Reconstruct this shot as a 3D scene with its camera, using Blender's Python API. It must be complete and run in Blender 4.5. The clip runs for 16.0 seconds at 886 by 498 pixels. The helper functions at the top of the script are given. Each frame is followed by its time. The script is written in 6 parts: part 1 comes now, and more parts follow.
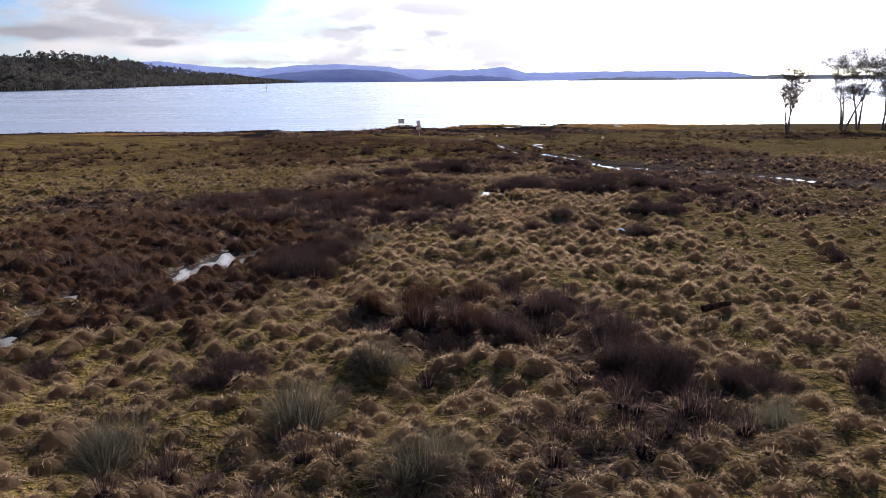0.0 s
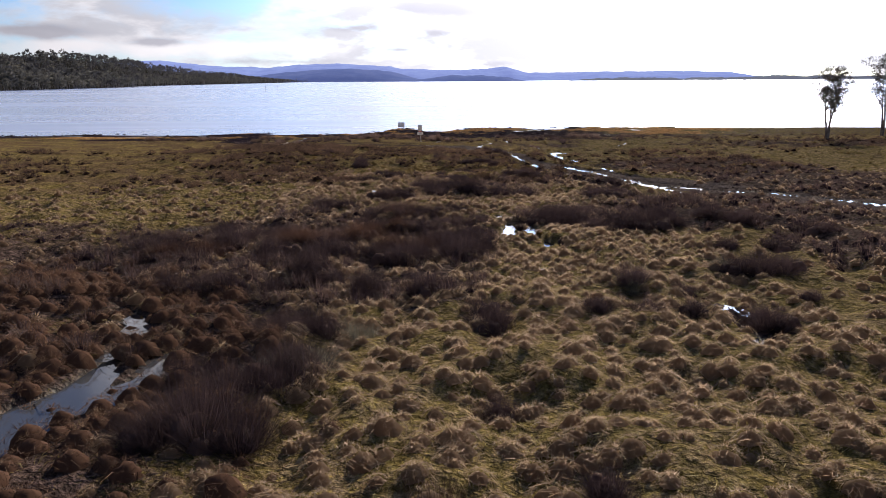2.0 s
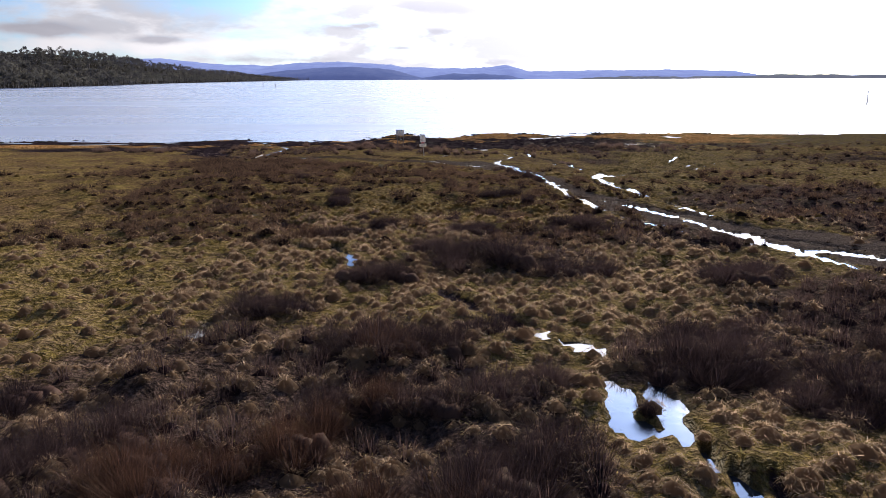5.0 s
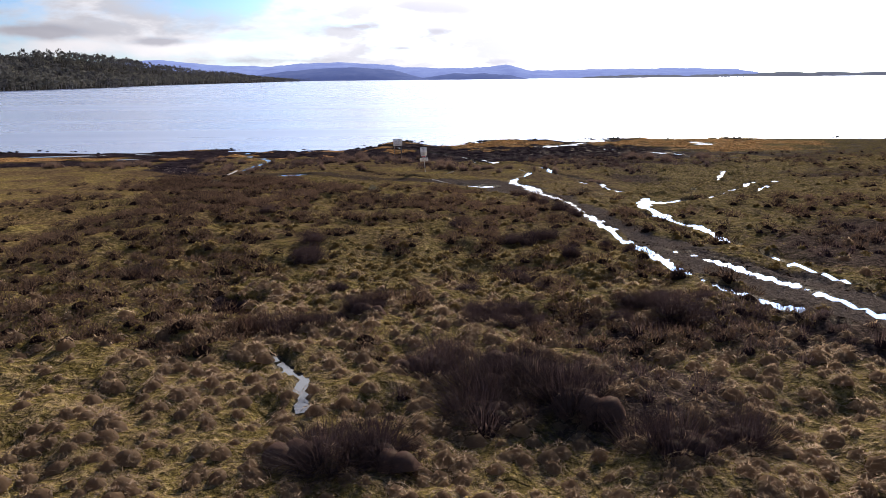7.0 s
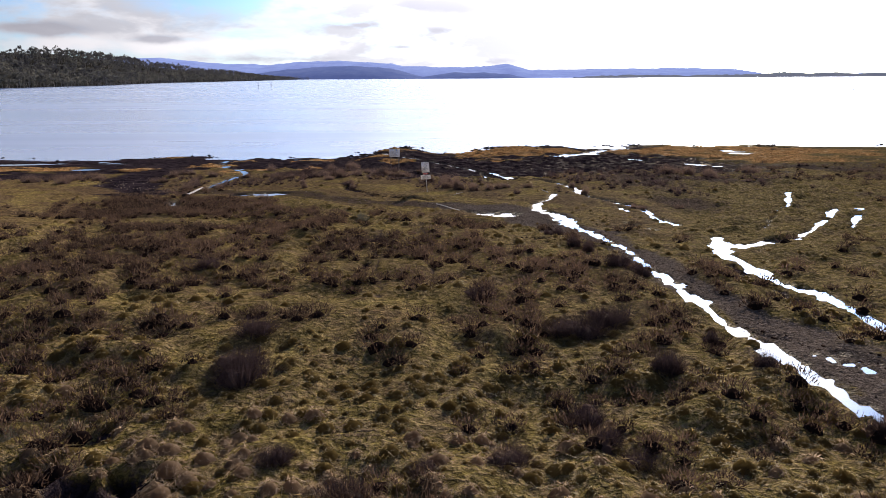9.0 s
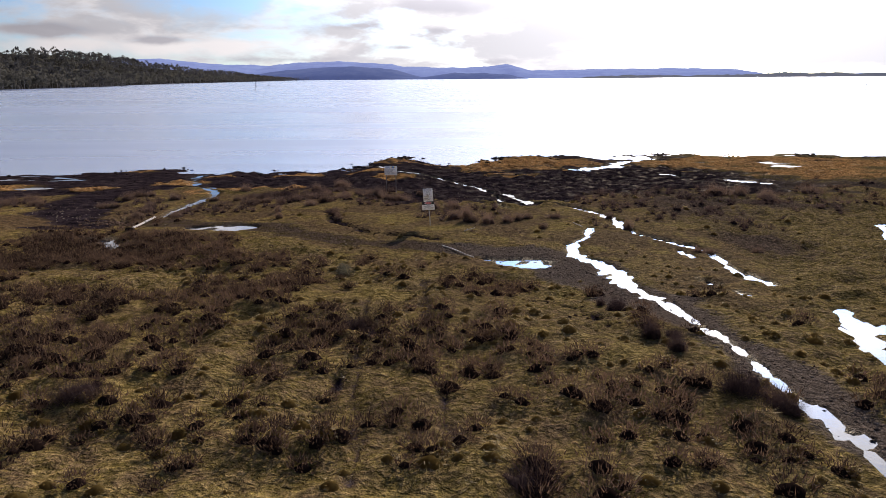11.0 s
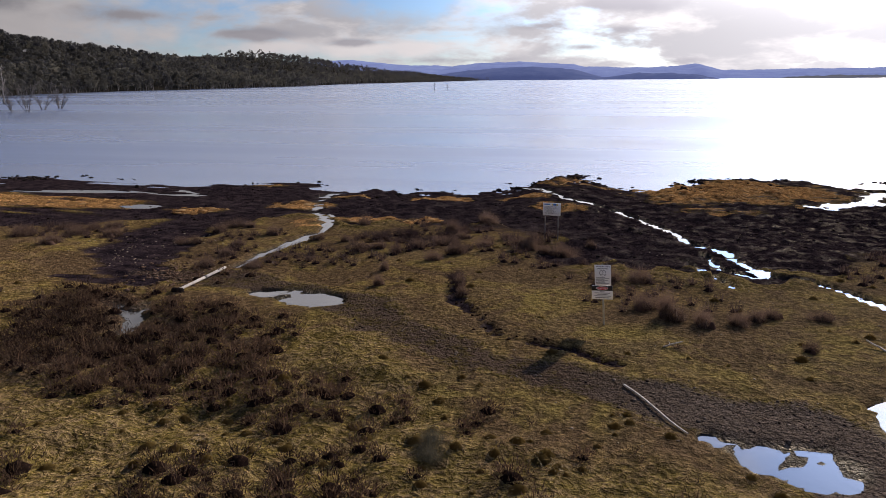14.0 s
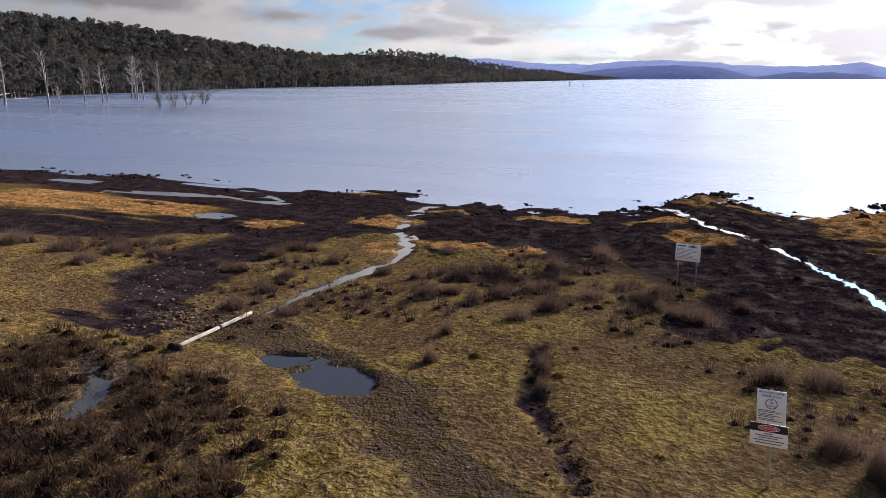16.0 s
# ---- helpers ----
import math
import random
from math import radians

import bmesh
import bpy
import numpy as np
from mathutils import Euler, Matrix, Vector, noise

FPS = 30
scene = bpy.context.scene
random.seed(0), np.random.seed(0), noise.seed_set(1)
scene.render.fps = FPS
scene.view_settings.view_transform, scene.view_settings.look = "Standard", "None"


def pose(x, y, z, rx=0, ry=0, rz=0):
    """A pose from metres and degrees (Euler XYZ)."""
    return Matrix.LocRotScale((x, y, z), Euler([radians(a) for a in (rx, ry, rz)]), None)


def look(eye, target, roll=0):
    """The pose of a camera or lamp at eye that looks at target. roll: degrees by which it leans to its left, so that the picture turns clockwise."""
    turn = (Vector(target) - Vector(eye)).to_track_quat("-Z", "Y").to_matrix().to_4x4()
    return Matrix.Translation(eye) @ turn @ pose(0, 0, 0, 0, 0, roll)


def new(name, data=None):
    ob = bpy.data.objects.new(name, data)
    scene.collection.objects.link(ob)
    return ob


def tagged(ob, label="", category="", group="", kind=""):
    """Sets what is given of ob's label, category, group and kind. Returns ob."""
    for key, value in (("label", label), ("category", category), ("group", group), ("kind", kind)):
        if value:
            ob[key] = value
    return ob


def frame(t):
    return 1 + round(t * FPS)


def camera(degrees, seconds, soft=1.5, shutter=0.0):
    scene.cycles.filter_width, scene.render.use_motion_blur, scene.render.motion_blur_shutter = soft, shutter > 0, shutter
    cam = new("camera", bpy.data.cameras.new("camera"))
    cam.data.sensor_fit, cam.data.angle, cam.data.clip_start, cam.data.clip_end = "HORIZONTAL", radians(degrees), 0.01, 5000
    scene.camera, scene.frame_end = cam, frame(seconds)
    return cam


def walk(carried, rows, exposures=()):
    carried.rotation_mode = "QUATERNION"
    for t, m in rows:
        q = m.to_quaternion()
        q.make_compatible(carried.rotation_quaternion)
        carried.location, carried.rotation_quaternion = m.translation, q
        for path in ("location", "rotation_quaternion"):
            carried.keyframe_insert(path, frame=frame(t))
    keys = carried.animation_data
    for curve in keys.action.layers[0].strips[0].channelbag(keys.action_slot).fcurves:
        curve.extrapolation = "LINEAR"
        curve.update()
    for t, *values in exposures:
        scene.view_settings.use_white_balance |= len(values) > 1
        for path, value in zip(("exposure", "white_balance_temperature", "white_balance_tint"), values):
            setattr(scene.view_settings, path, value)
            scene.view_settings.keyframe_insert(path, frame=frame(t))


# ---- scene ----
cam = camera(64.5, 16.0, 0.6)
PATH = [
    (0, (0.064, -0.4, 5.054), (0.06, 1.544, 4.586), -0.4),
    (0.5, (0.016, 1.162, 5.058), (0.012, 3.106, 4.59), -0.4),
    (1, (-0.066, 2.983, 5.062), (-0.07, 4.928, 4.595), -0.3),
    (1.5, (-0.155, 4.92, 5.053), (-0.16, 6.864, 4.585), -0.3),
    (2, (-0.246, 6.876, 5.071), (-0.252, 8.821, 4.602), -0.3),
    (2.5, (-0.347, 8.693, 5.086), (-0.352, 10.637, 4.616), -0.3),
    (3, (-0.451, 10.766, 5.099), (-0.455, 12.709, 4.628), -0.3),
    (3.5, (-0.521, 12.908, 5.086), (-0.527, 14.852, 4.614), -0.3),
    (4, (-0.603, 14.845, 5.114), (-0.609, 16.789, 4.642), -0.3),
    (4.5, (-0.683, 17.045, 5.122), (-0.689, 18.988, 4.649), -0.3),
    (5, (-0.767, 19.24, 5.152), (-0.776, 21.183, 4.679), -0.2),
    (5.2, (-0.79, 20.128, 5.155), (-0.8, 22.071, 4.683), -0.0),
    (7.3, (-1.034, 28.741, 5.287), (-1.048, 30.684, 4.813), -0.6),
    (7.5, (-1.045, 29.472, 5.26), (-1.057, 31.415, 4.785), -0.5),
    (8, (-1.222, 31.532, 5.315), (-1.231, 33.474, 4.839), -0.4),
    (8.5, (-1.333, 33.651, 5.343), (-1.341, 35.593, 4.867), -0.4),
    (9, (-1.398, 35.726, 5.342), (-1.409, 37.669, 4.866), -0.3),
    (9.2, (-1.402, 36.417, 5.314), (-1.411, 38.36, 4.84), -0.4),
    (11.3, (-1.786, 44.638, 5.554), (-1.798, 46.58, 5.079), -0.4),
    (11.5, (-1.823, 45.444, 5.57), (-1.836, 47.387, 5.094), -0.5),
    (12, (-1.921, 47.368, 5.584), (-1.933, 49.31, 5.108), -0.5),
    (12.5, (-1.988, 49.119, 5.609), (-2.0, 51.061, 5.133), -0.4),
    (13, (-2.026, 51.043, 5.645), (-2.039, 52.986, 5.168), -0.4),
    (13.5, (-2.169, 52.95, 5.661), (-2.302, 54.888, 5.185), -0.4),
    (14, (-2.121, 54.888, 5.586), (-2.609, 56.769, 5.115), -0.4),
    (14.5, (-2.157, 56.518, 5.524), (-2.745, 58.371, 5.053), -0.4),
    (15, (-2.307, 58.298, 5.484), (-2.93, 60.138, 5.012), -0.3),
    (15.5, (-2.519, 60.085, 5.481), (-3.172, 61.915, 5.008), -0.3),
    (16, (-2.832, 61.597, 5.52), (-3.66, 63.355, 5.046), -0.1),
]
EXPOSURES = ((0, 1.38, 6500, 16), (4, 1.38, 6500, 16), (7.5, 1.42, 6500, 15), (9, 1.4, 6500, 15), (11.5, 1.1, 6800, 16), (13, 0.95, 6800, 17), (14, 0.88, 6800, 17), (15, 1.08, 6800, 16), (16, 1.26, 6800, 15))
walk(cam, [(t, look(eye, target, roll)) for t, eye, target, roll in PATH], EXPOSURES)

# ---- light and air ----
SUN_EL, SUN_AZ = 23.0, 21.2        # degrees above the horizon, degrees from +y towards +x
sun_dir = Vector((math.sin(radians(SUN_AZ)) * math.cos(radians(SUN_EL)), math.cos(radians(SUN_AZ)) * math.cos(radians(SUN_EL)), math.sin(radians(SUN_EL))))
sun = new("sun", bpy.data.lights.new("sun", "SUN"))
sun.data.energy, sun.data.angle, sun.data.color = 5.0, radians(0.6), (1.0, 0.93, 0.82)
sun.rotation_euler = sun_dir.to_track_quat("Z", "Y").to_euler()


class Nodes:
    """A thin wrapper that makes shader nodes and links them."""

    def __init__(self, tree):
        self.tree = tree
        tree.nodes.clear()

    def add(self, kind, **sets):
        n = self.tree.nodes.new(kind)
        for k, v in sets.items():
            if k == "operation":
                n.operation = v
            elif k == "attribute_name":
                n.attribute_name = v
            else:
                self.put(n.inputs[k], v)
        return n

    def put(self, socket, v):
        if isinstance(v, bpy.types.NodeSocket):
            self.tree.links.new(v, socket)
        else:
            socket.default_value = v

    def math(self, op, a, b=0.0, clamp=False):
        n = self.tree.nodes.new("ShaderNodeMath")
        n.operation, n.use_clamp = op, clamp
        self.put(n.inputs[0], a)
        self.put(n.inputs[1], b)
        return n.outputs[0]

    def mix(self, f, a, b):
        n = self.tree.nodes.new("ShaderNodeMix")
        n.data_type = "RGBA"
        self.put(n.inputs[0], f)
        self.put(n.inputs[6], (*a, 1) if isinstance(a, tuple) else a)
        self.put(n.inputs[7], (*b, 1) if isinstance(b, tuple) else b)
        return n.outputs[2]

    def ramp(self, v, lo, hi, a=0.0, b=1.0):
        n = self.tree.nodes.new("ShaderNodeMapRange")
        n.interpolation_type = "SMOOTHSTEP"
        for i, x in enumerate((v, lo, hi, a, b)):
            self.put(n.inputs[i], x)
        return n.outputs[0]

    def noise(self, vec, scale, detail=3.0, rough=0.55, distort=0.0):
        n = self.tree.nodes.new("ShaderNodeTexNoise")
        for k, v in (("Vector", vec), ("Scale", scale), ("Detail", detail), ("Roughness", rough), ("Distortion", distort)):
            self.put(n.inputs[k], v)
        return n.outputs[0]


world = bpy.data.worlds.new("sky")
scene.world = world
world.use_nodes = True
N = Nodes(world.node_tree)
sky = N.add("ShaderNodeTexSky")
sky.sky_type, sky.sun_disc = "NISHITA", False
sky.sun_elevation, sky.sun_rotation = radians(SUN_EL), radians(SUN_AZ)
sky.altitude, sky.air_density, sky.dust_density = 950.0, 1.0, 0.6
geo = N.add("ShaderNodeTexCoord").outputs["Generated"]
sep = N.add("ShaderNodeSeparateXYZ", Vector=geo)
up = N.math("MAXIMUM", sep.outputs[2], 0.0)
drift = N.add("ShaderNodeMapping", Vector=geo, Location=(0.35, 0.2, 0.1), Scale=(1.0, 1.0, 3.4)).outputs[0]
big = N.noise(drift, 3.1, 6.0, 0.56, 0.25)
fine = N.noise(drift, 9.0, 5.0, 0.6, 0.2)
toward = N.add("ShaderNodeVectorMath", operation="DOT_PRODUCT")
N.put(toward.inputs[0], geo)
toward.inputs[1].default_value = tuple(sun_dir)
dot = N.math("MAXIMUM", toward.outputs[1], 0.0)
clear = N.ramp(up, 0.35, 0.75, 0.0, 0.28)
body = N.math("SUBTRACT", N.math("ADD", N.math("MULTIPLY", big, 0.75), N.math("MULTIPLY", fine, 0.25)), clear)
cover = N.ramp(body, 0.40, 0.52)
thick = N.ramp(N.math("ADD", N.math("MULTIPLY", big, 0.5), N.math("MULTIPLY", fine, 0.5)), 0.41, 0.56)
behind = N.ramp(N.math("MULTIPLY", toward.outputs[1], -1.0), -0.2, 0.9, 0.0, 0.38)
glow = N.math("ADD", N.math("ADD", N.math("MULTIPLY", N.math("POWER", dot, 2.3), N.ramp(up, 0.08, 0.26, 1.05, 3.5)), behind), N.math("ADD", N.math("MULTIPLY", N.math("POWER", dot, 40.0), 6.0), N.math("MULTIPLY", N.math("POWER", dot, 9.0), N.ramp(up, 0.05, 0.2, 0.0, 2.6))))
lit = N.mix(thick, (0.95, 0.955, 0.98), (0.60, 0.62, 0.67))
# single clouds and one gap of open sky: bearing, height, half width, half height in degrees
bearing = N.math("MULTIPLY", N.math("ARCTAN2", sep.outputs[0], sep.outputs[1]), 57.3)
height = N.math("MULTIPLY", N.math("ARCSINE", sep.outputs[2]), 57.3)
puffy = N.add("ShaderNodeMapping", Vector=geo, Location=(0.35, 0.2, 0.1), Scale=(1.0, 1.0, 1.9)).outputs[0]
ragged = N.math("MULTIPLY", N.math("SUBTRACT", N.noise(puffy, 13.0, 5.0, 0.55, 0.2), 0.5), 2.2)


def spot(b, e, w, t):
    u = N.math("DIVIDE", N.math("SUBTRACT", bearing, b), w)
    v = N.math("DIVIDE", N.math("SUBTRACT", height, e), t)
    d = N.math("ADD", N.math("SQRT", N.math("ADD", N.math("MULTIPLY", u, u), N.math("MULTIPLY", v, v))), ragged)
    return N.ramp(d, 1.35, 0.25)


grey = 0.0
for b, e, w, t in ((-3.4, 2.3, 3.2, 0.5), (-29.5, 3.4, 4.0, 0.55), (-21.5, 2.8, 3.0, 0.35), (-1.5, 5.4, 4.2, 0.6), (-6.5, 3.9, 2.4, 0.35), (-37.5, 4.6, 5.0, 0.8), (-12.5, 1.4, 3.6, 0.25), (4.0, 1.15, 2.6, 0.3), (-49.0, 5.4, 7.0, 0.8), (-0.5, 3.5, 1.6, 0.25)):
    grey = N.math("MAXIMUM", spot(b, e, w, t), grey)
lit = N.mix(N.math("MULTIPLY", grey, 0.85), lit, (0.47, 0.48, 0.54))
gap = N.math("MAXIMUM", N.math("MAXIMUM", spot(-17.5, 6.8, 9.5, 3.0), spot(-26.0, 6.4, 4.5, 1.0)), spot(29.5, 3.9, 4.0, 0.6))
bank = N.math("MAXIMUM", spot(-20.0, 2.4, 13.0, 0.8), spot(-46.0, 4.0, 17.0, 4.0))
cover = N.math("MULTIPLY", cover, N.math("SUBTRACT", 1.0, N.math("MULTIPLY", gap, 0.96)))
cover = N.math("MAXIMUM", N.math("MAXIMUM", cover, grey), bank)
lit = N.mix(N.math("MULTIPLY", N.math("MULTIPLY", bank, 0.85), N.math("SUBTRACT", 1.0, grey)), lit, (0.98, 0.98, 1.0))
lit = N.add("ShaderNodeVectorMath", operation="SCALE", Vector=lit, Scale=N.math("ADD", glow, 0.30)).outputs[0]
blue = N.add("ShaderNodeVectorMath", operation="MULTIPLY", Vector=sky.outputs[0])
blue.inputs[1].default_value = (0.048, 0.066, 0.096)
aureole = N.math("ADD", 1.0, N.math("MULTIPLY", N.math("POWER", dot, 14.0), 12.0))
blue = N.add("ShaderNodeVectorMath", operation="SCALE", Vector=blue.outputs[0], Scale=aureole).outputs[0]
back = N.add("ShaderNodeBackground", Color=N.mix(cover, blue, lit), Strength=0.51)
N.put(N.add("ShaderNodeOutputWorld").inputs[0], back.outputs[0])


# ---- materials ----
def material(name):
    m = bpy.data.materials.new(name)
    m.use_nodes = True
    return m, Nodes(m.node_tree)


def finish(N, shader, bump=None, strength=0.5, distance=0.02):
    if bump is not None:
        b = N.add("ShaderNodeBump", Strength=strength, Distance=distance, Height=bump).outputs[0]
        N.put(shader.inputs["Normal"], b)
    N.put(N.add("ShaderNodeOutputMaterial").inputs[0], shader.outputs[0])


def simple(name, a, b, scale, rough=0.8, metal=0.0, bump=0.3, distance=0.01, spec=0.3):
    m, N = material(name)
    p = N.add("ShaderNodeTexCoord").outputs["Object"]
    n = N.noise(p, scale, 5.0, 0.6)
    n2 = N.noise(p, scale * 7.3, 3.0, 0.6)
    f = N.ramp(N.math("ADD", N.math("MULTIPLY", n, 0.65), N.math("MULTIPLY", n2, 0.35)), 0.36, 0.64)
    if rough >= 0.85:
        s = N.add("ShaderNodeBsdfDiffuse", Color=N.mix(f, a, b), Roughness=0.6)
    else:
        s = N.add("ShaderNodeBsdfPrincipled", **{"Base Color": N.mix(f, a, b), "Roughness": rough, "Metallic": metal, "Specular IOR Level": spec})
    finish(N, s, n2, bump, distance)
    return m


def blade_material(name, dark, light, third, glow=0.3, random_object=False, sheen=0.002):
    """Dry blades: colour by tussock and by blade, a little light comes through."""
    m, N = material(name)
    isl = N.add("ShaderNodeNewGeometry").outputs["Random Per Island"]
    tint = N.add("ShaderNodeObjectInfo").outputs["Random"] if random_object else N.add("ShaderNodeAttribute", attribute_name="tint").outputs["Fac"]
    c = N.mix(tint, dark, light)
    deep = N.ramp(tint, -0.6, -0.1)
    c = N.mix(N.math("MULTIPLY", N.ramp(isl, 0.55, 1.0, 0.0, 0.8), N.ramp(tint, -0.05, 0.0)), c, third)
    # strongly negative tints: heart domes get the tussock's inner shade as colour
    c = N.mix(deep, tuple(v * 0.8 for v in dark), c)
    c = N.mix(N.math("MULTIPLY", N.ramp(tint, 0.0, -0.04), N.ramp(tint, -0.14, -0.1)), c, tuple(0.32 * u + 0.68 * v for u, v in zip(dark, light)))
    d = N.add("ShaderNodeBsdfDiffuse", Color=c, Roughness=0.6)
    t = N.add("ShaderNodeBsdfTranslucent", Color=c)
    x = N.add("ShaderNodeMixShader", Fac=glow)
    N.put(x.inputs[1], d.outputs[0])
    N.put(x.inputs[2], t.outputs[0])
    g = N.add("ShaderNodeBsdfGlossy", Color=(1.0, 0.9, 0.68, 1), Roughness=0.5)
    y = N.add("ShaderNodeMixShader", Fac=N.ramp(tint, -0.04, 0.0, 0.0, sheen))
    N.put(y.inputs[1], x.outputs[0])
    N.put(y.inputs[2], g.outputs[0])
    N.put(N.add("ShaderNodeOutputMaterial").inputs[0], y.outputs[0])
    return m


STRAW = blade_material("straw_grass", (0.120, 0.078, 0.048), (0.280, 0.192, 0.118), (0.430, 0.310, 0.205), 0.68, sheen=0.012)
GREEN = blade_material("olive_grass", (0.092, 0.072, 0.018), (0.225, 0.172, 0.046), (0.300, 0.225, 0.085), 0.5, sheen=0.012)
TURF = blade_material("short_turf_grass", (0.056, 0.039, 0.014), (0.215, 0.147, 0.050), (0.340, 0.244, 0.112), 0.75, sheen=0.022)
BOGT = blade_material("bog_sedge", (0.036, 0.020, 0.014), (0.130, 0.072, 0.044), (0.24, 0.15, 0.09), 0.4)
RUSH = blade_material("brown_rush", (0.022, 0.014, 0.016), (0.066, 0.042, 0.037), (0.130, 0.087, 0.068), 0.3, sheen=0.004)
RUSH_OB = blade_material("dark_rush", (0.015, 0.010, 0.012), (0.042, 0.027, 0.027), (0.078, 0.052, 0.046), 0.25, True)
RUST_OB = blade_material("rust_rush", (0.028, 0.015, 0.012), (0.064, 0.033, 0.022), (0.112, 0.062, 0.042), 0.25, True)
STRAW_OB = blade_material("dead_leaf_straw", (0.10, 0.073, 0.042), (0.23, 0.172, 0.107), (0.34, 0.265, 0.175), 0.4, True)
BASE_OB = blade_material("dead_rush_base", (0.022, 0.014, 0.014), (0.050, 0.030, 0.026), (0.105, 0.062, 0.045), 0.15, True)
SHORE_OB = blade_material("faded_rush", (0.050, 0.032, 0.026), (0.130, 0.084, 0.064), (0.225, 0.155, 0.115), 0.3, True)
GREY_OB = blade_material("grey_green_tussock", (0.044, 0.042, 0.032), (0.082, 0.075, 0.053), (0.220, 0.190, 0.134), 0.3, True)
RUSTG = blade_material("rust_grass", (0.17, 0.090, 0.034), (0.46, 0.250, 0.092), (0.54, 0.36, 0.18), 0.4)
HEATH = blade_material("dark_heath", (0.018, 0.011, 0.009), (0.066, 0.040, 0.028), (0.135, 0.085, 0.052), 0.35, sheen=0.004)
LEAF = blade_material("gum_leaves", (0.017, 0.017, 0.019), (0.092, 0.085, 0.074), (0.150, 0.136, 0.108), 0.12)
FOREST_LEAF = blade_material("forest_leaves", (0.048, 0.048, 0.051), (0.108, 0.102, 0.084), (0.080, 0.076, 0.066), 0.35, sheen=0.0)
FOREST_BARK = simple("forest_bark", (0.10, 0.09, 0.085), (0.30, 0.27, 0.25), 0.2, 0.9, bump=0.3)
BARK = simple("gum_bark", (0.09, 0.075, 0.065), (0.22, 0.195, 0.17), 1.6, 0.85, bump=0.5, distance=0.03)
DEADWOOD = simple("bleached_deadwood", (0.17, 0.155, 0.145), (0.42, 0.39, 0.36), 0.9, 0.9, bump=0.4, distance=0.03)
GREYWOOD = simple("grey_deadwood", (0.09, 0.08, 0.078), (0.26, 0.24, 0.23), 0.9, 0.9, bump=0.4, distance=0.03)
LITTER = simple("pale_litter", (0.17, 0.13, 0.09), (0.38, 0.31, 0.23), 8.0, 0.9, bump=0.4)
WETROCK = simple("dark_wet_rock", (0.010, 0.008, 0.007), (0.036, 0.028, 0.024), 4.0, 0.9, bump=0.7, distance=0.03)
PEAT = simple("crumbled_peat", (0.014, 0.009, 0.007), (0.070, 0.044, 0.030), 9.0, 0.95, bump=0.8, distance=0.02)
RUBBLE = simple("brown_rubble", (0.06, 0.036, 0.024), (0.20, 0.13, 0.09), 4.0, 0.9, bump=0.6, distance=0.02)
CONCRETE = simple("weathered_concrete", (0.22, 0.20, 0.185), (0.36, 0.33, 0.30), 3.0, 0.85, bump=0.4)
WOOD = simple("bleached_pole_wood", (0.36, 0.32, 0.27), (0.60, 0.56, 0.50), 6.0, 0.8, bump=0.5)
STEEL = simple("galvanised_steel", (0.30, 0.31, 0.32), (0.46, 0.47, 0.48), 9.0, 0.45, 0.8, bump=0.1)
WHITE = simple("white_sign_enamel", (0.82, 0.83, 0.84), (0.88, 0.88, 0.87), 2.5, 0.4, bump=0.02)
BLACK = simple("black_sign_paint", (0.012, 0.012, 0.014), (0.03, 0.03, 0.032), 6.0, 0.5, bump=0.02)
RED = simple("red_sign_paint", (0.45, 0.015, 0.02), (0.58, 0.03, 0.035), 6.0, 0.45, bump=0.02)
BLUEP = simple("blue_sign_print", (0.03, 0.13, 0.42), (0.06, 0.22, 0.55), 6.0, 0.45, bump=0.02)
YELLOWP = simple("yellow_sign_print", (0.62, 0.52, 0.12), (0.75, 0.66, 0.25), 6.0, 0.45, bump=0.02)
GREYP = simple("grey_sign_lettering", (0.07, 0.075, 0.09), (0.12, 0.125, 0.14), 6.0, 0.5, bump=0.02)


